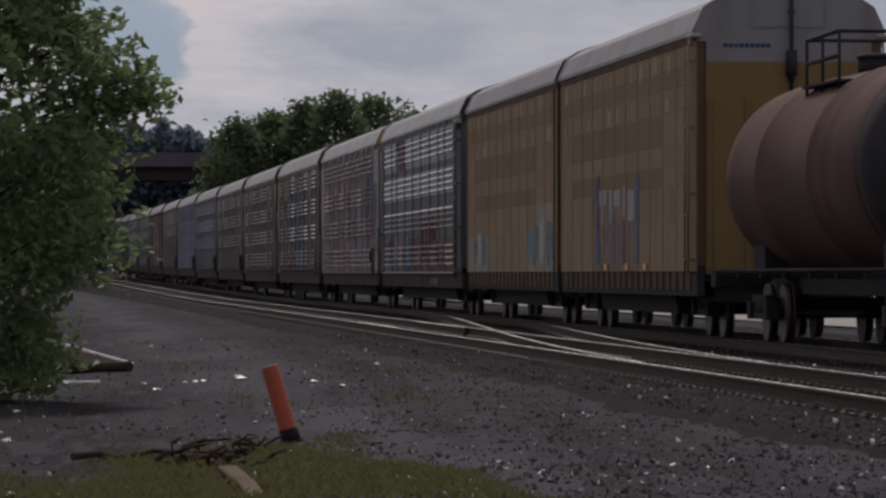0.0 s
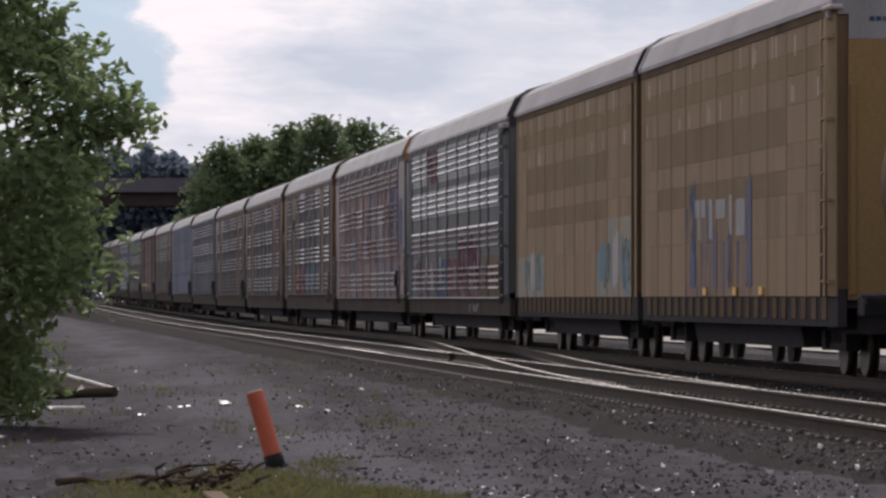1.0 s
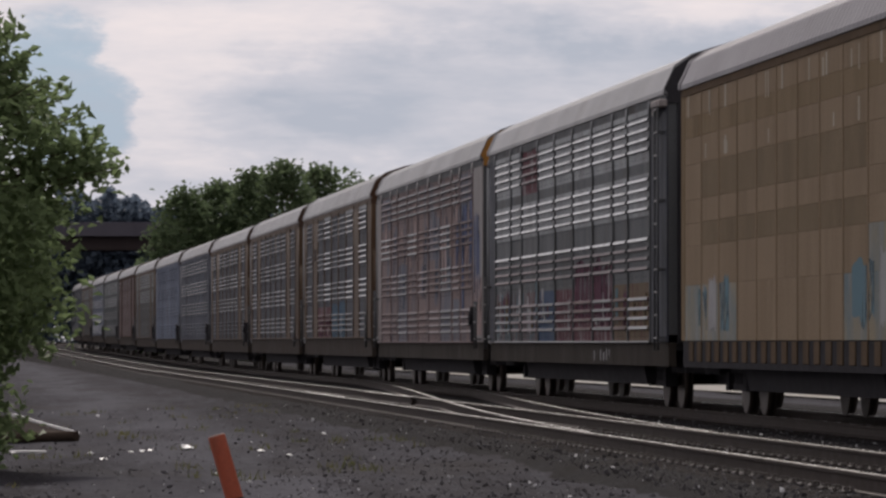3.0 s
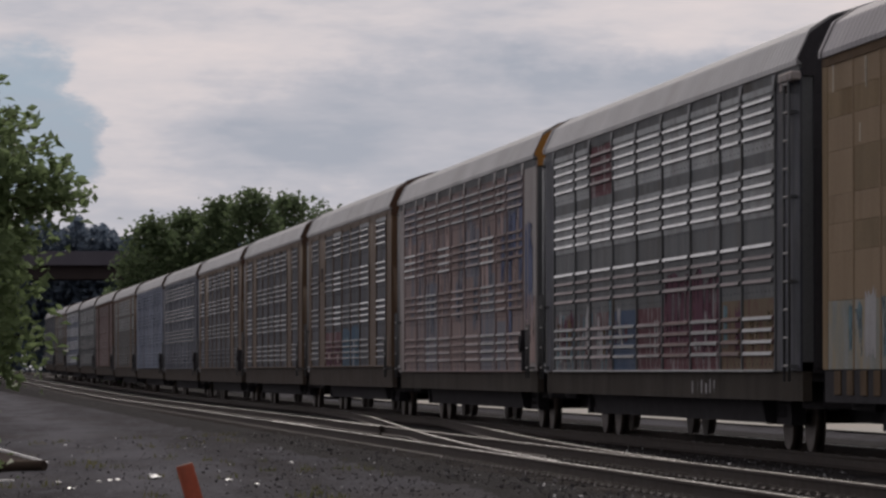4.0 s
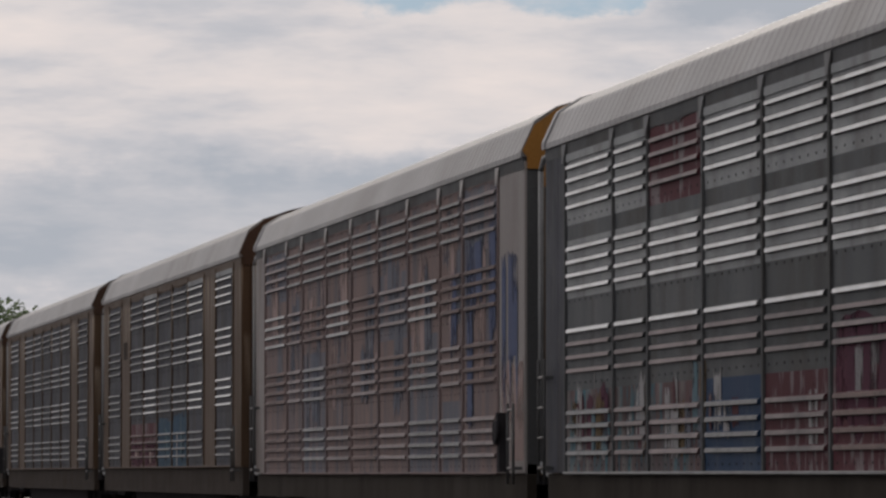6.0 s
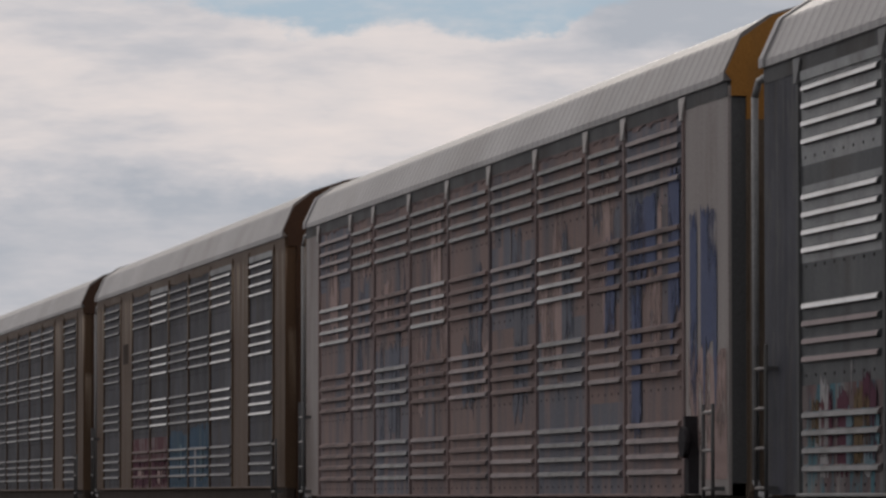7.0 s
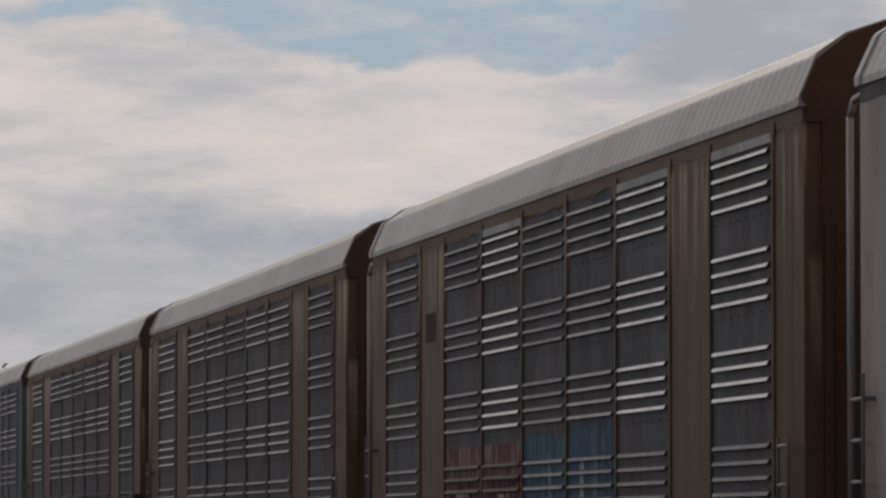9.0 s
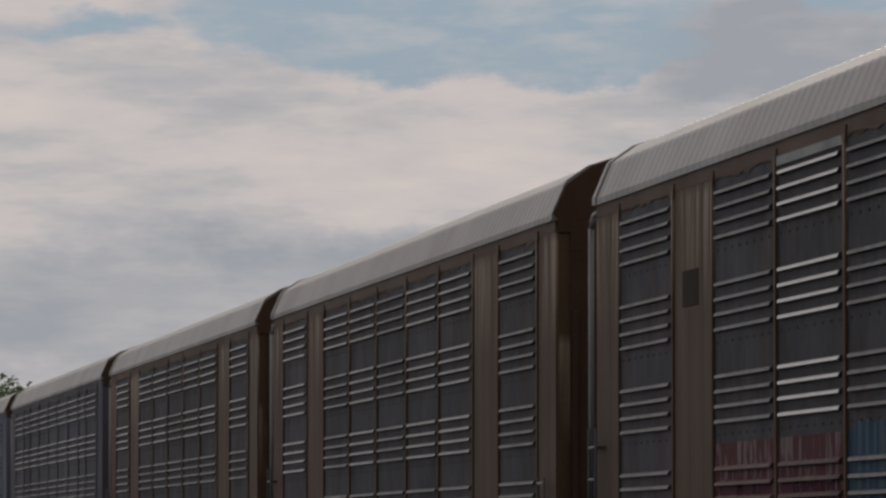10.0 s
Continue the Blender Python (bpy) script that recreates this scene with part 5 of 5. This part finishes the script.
def make_bush():
    """The tall shrub beside the yard: several stems, leafy boughs, a ragged edge with single twigs."""
    rng = random.Random(11)
    x0, y0 = BUSH
    z0 = ground_height(x0, y0) - 0.05
    bush = thing("tree", "dense dark green broadleaf tree with low boughs at the gravel's edge", "tree", at=(0, 0, 0))
    bm = bmesh.new()
    for k in range(6):
        a = k * 1.05
        limb(bm, (x0 + 0.25 * math.cos(a), y0 + 0.25 * math.sin(a), z0), (x0 + 1.1 * math.cos(a), y0 + 1.1 * math.sin(a), z0 + 3.6 + 0.4 * (k % 3)), 0.09, 0.03, rng)
    part("trunk", bm, M["bark"], bush)
    shape = [(-0.35, 1.75), (0.3, 1.8), (0.85, 1.9), (1.2, 2.2), (1.8, 2.38), (2.4, 2.42), (3.0, 2.62), (3.4, 2.4), (3.8, 2.0), (4.3, 1.75), (5.2, 1.5), (6.0, 1.0), (6.6, 0.3)]
    radius = lambda z: float(np.interp(z, [a for a, _ in shape], [b for _, b in shape]))
    pts = []
    boughs = []
    bm = bmesh.new()
    for k in range(430):
        z = rng.uniform(-0.15, 6.4)
        a = rng.uniform(0, 2 * math.pi)
        r = radius(z) * rng.uniform(0.72, 1.02)
        if 0.2 < math.sin(a * 3 + z * 2.1) and rng.random() < 0.25:
            r *= 0.85
        boughs.append((Vector((x0 + r * math.cos(a), y0 + r * math.sin(a), z)), 0.34 if z < 3.2 else 0.27))
    for (tip, z) in ((2.95, 3.02), (2.75, 3.25), (2.55, 3.55), (2.85, 3.1), (2.2, 3.9), (2.0, 4.2), (2.65, 2.85), (2.35, 3.75)):   # twigs that stick out to the east
        for off in (-0.5, -0.1, 0.3):
            a = off * 0.35
            end = Vector((x0 + tip * math.cos(a), y0 + tip * math.sin(a), z + rng.uniform(-0.08, 0.08)))
            start = Vector((x0 + 1.5 * math.cos(a), y0 + 1.5 * math.sin(a), z - 0.35))
            limb(bm, start, end, 0.014, 0.004, rng, 4, 0.15)
            for k in range(26):
                f = rng.uniform(0.25, 1.02)
                pts.append(start.lerp(end, f) + Vector((rng.gauss(0, 0.06), rng.gauss(0, 0.06), rng.gauss(0, 0.05))))
    for c, spread in boughs:
        if rng.random() < 0.35:
            limb(bm, (x0 + (c.x - x0) * 0.3, y0 + (c.y - y0) * 0.3, max(z0, c.z - 0.7)), c, 0.022, 0.006, rng, 3)
        for k in range(52 if c.y < y0 + 0.9 else 26):
            pts.append(c + Vector((rng.gauss(0, spread), rng.gauss(0, spread), rng.gauss(0, spread * 0.62))) * 0.62)
    for k in range(26000):                                            # leaves inside the crown
        z = rng.uniform(-0.25, 6.2)
        a = rng.uniform(0, 2 * math.pi)
        r = radius(z) * math.sqrt(rng.random()) * 0.97
        if noise.noise((r * math.cos(a) * 1.6, r * math.sin(a) * 1.6, z * 1.6)) > -0.16:
            pts.append(Vector((x0 + r * math.cos(a), y0 + r * math.sin(a), z)))
    part("bough_frame", bm, M["bark"], bush)
    v, f = leaf_cloud(pts, (0.15, 0.085), rng)
    piece("crown", raw_mesh("crown", v, f, M["leaf"]), bush)


def make_tree(x, y, h, r, seed, clumps=420, sparse=False):
    rng = random.Random(seed)
    z0 = ground_height(x, y)
    tree = thing("tree", "tall mid-green broadleaf tree behind the railway" if not sparse else "thin sparse-leaved tree rising over its neighbours", "tree", "trees beyond the train")
    bm = bmesh.new()
    limb(bm, (x, y, z0), (x, y, z0 + h * 0.8), 0.22, 0.06, rng, 6, 0.05)
    pts = []
    for k in range(clumps):
        u = rng.random()
        z = z0 + h * (0.12 + 0.86 * u)
        rr = r * (math.sin(math.pi * (0.18 + 0.80 * u)) ** 0.7) * rng.uniform(0.45, 1.0)
        a = rng.uniform(0, 2 * math.pi)
        c = Vector((x + rr * math.cos(a), y + rr * math.sin(a), z + rng.uniform(-0.4, 0.3)))
        if k % 14 == 0:
            limb(bm, (x, y, z0 + (z - z0) * 0.65), c, 0.07, 0.02, rng, 3)
        for q in range(14 if not sparse else 7):
            pts.append(c + Vector((rng.gauss(0, 0.42), rng.gauss(0, 0.42), rng.gauss(0, 0.3))))
    part("trunk", bm, M["bark"], tree)
    v, f = leaf_cloud(pts, (0.42, 0.26), rng)
    piece("crown", raw_mesh("crown", v, f, M["leaf_mid"]), tree)


def make_far_wood():
    """Wood on the skyline beyond the bridge; the distance haze is in its leaf colour."""
    rng = random.Random(21)
    pts = []
    for k in range(70000):
        x = rng.uniform(-75, 75)
        tall = 19.6 + 2.6 * noise.noise((x * 0.33, 1.0, 0.0)) + 1.7 * noise.noise((x * 1.1, 4.0, 0.0)) - 2.0 * smooth(-3.4, -1.6, x)
        u = rng.random() ** 0.7
        crown = 0.5 + 0.5 * math.cos(x * 2.1 + 0.8 * math.sin(x))
        pts.append((x, 620 + rng.uniform(-6, 6), -0.3 + u * tall * (1 - 0.07 * crown)))
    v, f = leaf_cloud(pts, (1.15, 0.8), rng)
    tagged(new("far_wood", raw_mesh("far_wood", v, f, M["leaf_far"])), "blue-green wood on the skyline, haze put into its leaf colour", "wood", kind="stuff")


def make_undergrowth():
    rng = random.Random(22)
    pts = []
    for k in range(26000):
        x = rng.uniform(-2.5, 40)
        y = 372 + rng.uniform(-5, 9)
        pts.append((x, y, -0.3 + rng.random() * (7.5 + 1.5 * noise.noise((x * 0.4, 0, 0)))))
    v, f = leaf_cloud(pts, (0.6, 0.4), rng)
    tagged(new("undergrowth", raw_mesh("undergrowth", v, f, M["leaf_mid"])), "dense green shrubs below the trees", "undergrowth", kind="stuff")


def make_grass():
    rng = random.Random(31)
    verts, faces = [], []
    k = 0
    while k < 40000:
        x, y = rng.uniform(-2.6, 2.6), rng.uniform(29, 46)
        edge = 36.5 + 7.0 * smooth(-1.6, 0.5, x) - 11.5 * smooth(0.9, 2.2, x) + 4.0 * noise.noise((x * 1.3, y * 0.3, 3)) + 1.6 * noise.noise((x * 4.0, y * 0.6, 5))
        k += 1
        dense = smooth(edge + 1.5, edge - 4.5, y)
        if rng.random() > dense:
            continue
        z = ground_height(x, y) - 0.01
        h = rng.uniform(0.02, 0.075) * (0.6 + 0.6 * dense)
        a = rng.uniform(0, 6.28)
        w = Vector((math.cos(a), math.sin(a), 0)) * rng.uniform(0.004, 0.009)
        lean = Vector((rng.gauss(0, 0.5), rng.gauss(0, 0.5), 0)) * h
        n = len(verts)
        p = Vector((x, y, z))
        verts += [p - w, p + w, p + lean * 0.4 + Vector((0, 0, h * 0.65)) + w * 0.6, p + lean + Vector((0, 0, h))]
        faces += [(n, n + 1, n + 2), (n, n + 2, n + 3)]
    for k in range(900):                                             # weeds along the gravel and the ballast foot
        y = rng.uniform(44, 110)
        x = rng.uniform(-2.4, 4.2)
        if noise.noise((x * 0.8, y * 0.25, 9)) < 0.3:
            continue
        z = ground_height(x, y)
        for q in range(5):
            h = rng.uniform(0.04, 0.11)
            w = Vector((0.008, 0, 0))
            p = Vector((x + rng.gauss(0, 0.06), y + rng.gauss(0, 0.06), z))
            n = len(verts)
            verts += [p - w, p + w, p + Vector((rng.gauss(0, 0.03), rng.gauss(0, 0.03), h))]
            faces.append((n, n + 1, n + 2))
    tagged(new("grass", raw_mesh("grass", verts, faces, M["grass"])), "short yellow-green grass and weeds", "grass", kind="stuff")


def make_stones():
    rng = random.Random(41)
    verts, faces = [], []
    base = [Vector(v) for v in ((1, 0, 0), (-1, 0, 0), (0, 1, 0), (0, -1, 0), (0, 0, 1), (0, 0, -1))]
    tri = ((0, 2, 4), (2, 1, 4), (1, 3, 4), (3, 0, 4), (2, 0, 5), (1, 2, 5), (3, 1, 5), (0, 3, 5))
    for k in range(15000):
        y = 30 + 75 * rng.random() ** 1.6
        x = rng.uniform(-0.06 * y, 0.14 * y) if rng.random() < 0.5 else rng.uniform(0.02 * y, 0.14 * y)
        bed = 9.15 + 0.04 * (84.2 - y) - NEAR
        if x > bed + 4:
            continue
        z = ground_height(x, y) if x < bed - 2.2 else -0.17
        r = 0.010 + 0.022 * rng.random() ** 3
        if rng.random() < 0.02:
            r *= 1.8
        n = len(verts)
        rot = Euler((rng.uniform(0, 6), rng.uniform(0, 6), rng.uniform(0, 6))).to_matrix()
        verts += [Vector((x, y, z + r * 0.15)) + rot @ Vector((b.x * r * rng.uniform(0.7, 1.4), b.y * r * rng.uniform(0.7, 1.2), b.z * r * rng.uniform(0.3, 0.6))) for b in base]
        faces += [tuple(n + i for i in t) for t in tri]
    tagged(new("gravel", raw_mesh("gravel", verts, faces, M["stone"])), "loose grey crushed stones on the ground", "gravel", kind="stuff")


# ---------------------------------------------------------------- small things of the yard
def make_pipe():
    p = Vector((0.56, 42.2, ground_height(0.56, 42.2) - 0.02))
    pipe = thing("marker_pipe", "leaning orange plastic marker pipe with a black foot", "pipe marker")
    d = Vector((-0.185, 0.03, 0.64))
    bm = bmesh.new()
    r = 0.073
    tube(bm, p + d * 0.14, p + d, r, r * 0.98, 28, 0, caps=False)
    tube(bm, p + d * 1.0, p + d * 0.97, r * 0.98, r * 0.86, 28, 0, caps=False)
    tube(bm, p + d * 0.97, p + d * 0.3, r * 0.86, r * 0.86, 28, 0, caps=False)
    part("tube", bm, M["orange"], pipe)
    bm = bmesh.new()
    tube(bm, p - d * 0.05, p + d * 0.2, r * 1.12, r * 1.1, 28)
    part("collar", bm, M["pipe_black"], pipe, "black rubber foot of the pipe")
    bm = bmesh.new()
    tube(bm, p + d * 0.985, p + d * 1.012, r * 0.9, r * 0.88, 28)
    part("cap", bm, surface("pale_cap", (0.6, 0.42, 0.35), None, 0.5), pipe, "pale flat cap of the pipe")


def scrap(bm, at, r, rng):
    n = 7
    vs = [bm.verts.new((at[0] + r * rng.uniform(0.6, 1.2) * math.cos(k * 6.283 / n), at[1] + r * rng.uniform(0.6, 1.2) * math.sin(k * 6.283 / n), at[2] + rng.uniform(0.0, r * 0.5))) for k in range(n)]
    top = bm.verts.new((at[0], at[1], at[2] + r * 0.7))
    bot = bm.verts.new((at[0], at[1], at[2] - r * 0.1))
    for k in range(n):
        bm.faces.new((vs[k], vs[(k + 1) % n], top))
        bm.faces.new((vs[(k + 1) % n], vs[k], bot))


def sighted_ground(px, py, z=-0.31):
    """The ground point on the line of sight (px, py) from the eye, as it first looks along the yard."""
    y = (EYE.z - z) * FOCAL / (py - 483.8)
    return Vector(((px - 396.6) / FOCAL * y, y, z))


def make_litter():
    rng = random.Random(51)
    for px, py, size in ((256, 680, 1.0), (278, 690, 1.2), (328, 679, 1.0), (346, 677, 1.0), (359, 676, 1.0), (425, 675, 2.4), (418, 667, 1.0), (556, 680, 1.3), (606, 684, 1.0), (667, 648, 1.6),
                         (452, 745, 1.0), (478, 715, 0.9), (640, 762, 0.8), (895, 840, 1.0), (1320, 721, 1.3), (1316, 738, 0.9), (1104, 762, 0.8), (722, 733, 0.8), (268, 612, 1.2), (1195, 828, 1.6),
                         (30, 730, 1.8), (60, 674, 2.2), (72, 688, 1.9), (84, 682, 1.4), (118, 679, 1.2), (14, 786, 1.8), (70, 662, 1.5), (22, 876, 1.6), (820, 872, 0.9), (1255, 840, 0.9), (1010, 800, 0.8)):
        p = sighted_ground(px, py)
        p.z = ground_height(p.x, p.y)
        if p.x > 9.15 + 0.04 * (84.2 - p.y) - NEAR - 2.4:
            p.z = max(p.z, -0.24)
        bm = bmesh.new()
        size *= 0.6 if py > 715 else 1.0
        scrap(bm, (0, 0, 0), 0.042 * size, rng)
        ob = tagged(new("litter_scrap", mesh_of("litter_scrap", bm, M["litter"])), "small crumpled white scrap lying on the gravel", "litter", "white scraps in the yard")
        ob.location = p


def make_debris():
    rng = random.Random(61)
    # rusty sheet and beam under the tree
    g = lambda x, y: ground_height(x, y)
    beam = bmesh.new()
    limb(beam, (-2.75, 71.5, g(-2.75, 71.5) + 0.07), (-1.28, 70.5, g(-1.3, 70.5) + 0.08), 0.09, 0.075, rng, 5, 0.02)
    tagged(new("log", mesh_of("log", beam, M["deadwood"])), "dark weathered log lying on the gravel under the tree", "log")
    bm = bmesh.new()
    prism(bm, [(-0.35, 0.0), (0.35, 0.0), (0.36, 0.02), (-0.34, 0.02)], -0.6, 0.6)
    sheet = tagged(new("scrap_sheet", mesh_of("scrap_sheet", bm, surface("rust_brown_sheet", (0.032, 0.022, 0.02), (0.02, 0.015, 0.014), 0.8, 0.1, 3.0), bevel=0.004)), "tilted rust-red metal sheet leaning on a log", "metal sheet")
    sheet.matrix_world = pose(-2.05, 71.5, g(-2.0, 71.5) + 0.16, 20, 13, -8)
    bm = bmesh.new()
    box(bm, -0.5, 0.5, -0.03, 0.03, 0, 0.035)
    strip_ob = tagged(new("board", mesh_of("board", bm, M["litter"], bevel=0.005)), "narrow pale board lying across the rusty sheet", "board")
    strip_ob.matrix_world = pose(-1.72, 71.05, g(-1.85, 71.0) + 0.24, 0, 15, -14)
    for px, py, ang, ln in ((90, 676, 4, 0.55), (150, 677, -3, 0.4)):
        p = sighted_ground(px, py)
        bm = bmesh.new()
        box(bm, -ln / 2, ln / 2, -0.06, 0.06, 0, 0.03)
        ob = tagged(new("board", mesh_of("board", bm, M["litter"], bevel=0.006)), "short pale board lying flat on the gravel", "board")
        ob.matrix_world = pose(p.x, p.y, g(p.x, p.y) + 0.005, 0, 0, ang)
    # heap of dead branches and a split plank in the grass
    heap = thing("branch_heap", "heap of dark dead branches in the grass", "branches")
    for k in range(26):
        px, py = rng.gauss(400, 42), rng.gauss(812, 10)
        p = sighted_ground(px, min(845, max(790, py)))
        a = rng.uniform(-0.9, 0.9)
        ln = rng.uniform(0.06, 0.2)
        z = g(p.x, p.y)
        bm = bmesh.new()
        limb(bm, (p.x - ln * math.cos(a), p.y - ln * math.sin(a), z + 0.015), (p.x + ln * math.cos(a), p.y + ln * math.sin(a), z + rng.uniform(0.05, 0.2)), rng.uniform(0.018, 0.045), 0.006, rng, 5, 0.45)
        part("branch", bm, M["deadwood"], heap)
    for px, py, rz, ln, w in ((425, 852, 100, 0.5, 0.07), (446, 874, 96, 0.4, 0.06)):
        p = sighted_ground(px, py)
        bm = bmesh.new()
        box(bm, -ln, ln, -w, w, 0, 0.05)
        ob = tagged(new("plank", mesh_of("plank", bm, M["wood"], bevel=0.01)), "broken weathered plank lying in the grass", "plank")
        ob.matrix_world = pose(p.x, p.y, g(p.x, p.y) + 0.01, 0, -6, rz)
    # low dark ridge of soil at the yard's edge, built as a bough
    bm = bmesh.new()
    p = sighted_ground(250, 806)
    limb(bm, (p.x - 0.5, p.y - 0.6, g(p.x, p.y) + 0.01), (p.x + 0.42, p.y + 0.3, g(p.x, p.y) + 0.02), 0.03, 0.015, rng, 6, 0.1)
    tagged(new("log", mesh_of("log", bm, M["deadwood"])), "low dark soil ridge in the grass, built as a bough", "log")


def make_bridge():
    """The road bridge over the line, far behind the train."""
    br = thing("road_bridge", "dark concrete and steel road bridge over the railway", "bridge")
    y = 480.0
    bm = bmesh.new()
    box(bm, -70, 70, y - 5, y + 5, 10.9, 11.3)
    for q in (-5, 4.6):
        box(bm, -70, 70, y + q, y + q + 0.4, 11.3, 12.2)
    part("deck", bm, M["concrete"], br)
    for q in (-4.2, -1.4, 1.4, 4.2):
        bm = bmesh.new()
        box(bm, -70, 70, y + q - 0.08, y + q + 0.08, 9.7, 10.9)
        box(bm, -70, 70, y + q - 0.25, y + q + 0.25, 9.64, 9.72)
        part("girder", bm, M["girder"], br)
    for x in (-32, -19, 0.5, 14):
        bm = bmesh.new()
        box(bm, x - 0.6, x + 0.6, y - 4.8, y + 4.8, 8.9, 9.64)
        for q in (-3.8, 0, 3.8):
            tube(bm, (x, y + q, -0.4), (x, y + q, 8.9), 0.5, 0.5, 14)
        part("pier", bm, M["concrete"], br)


make_far_wood()
make_bridge()
make_undergrowth()
for tx, ty, th, tr_, seed in ((0.9, 352, 11.9, 2.7, 1), (3.3, 356, 12.5, 3.0, 2), (5.6, 353, 13.1, 2.7, 7), (7.6, 350, 13.7, 2.9, 3), (10.4, 357, 13.5, 3.1, 4), (13.4, 362, 12.7, 2.6, 5), (17.5, 368, 11.0, 2.8, 6)):
    make_tree(tx, ty, th, tr_, seed)
make_tree(12.1, 349, 13.9, 0.9, 9, 60, True)
make_bush()
make_stones()
make_grass()
make_pipe()
make_litter()
make_debris()


# ---------------------------------------------------------------- what moves
def motions():
    for car, back in train:
        walk(car, [(k * 0.5, train_pose(travelled(k * 0.5) - back)) for k in range(21)])
    for wheel, place in rolling:
        walk(wheel, [(k / 30, Matrix.Translation(place) @ Matrix.Rotation(travelled(k / 30) / 0.46, 4, "Y")) for k in range(301)])


motions()
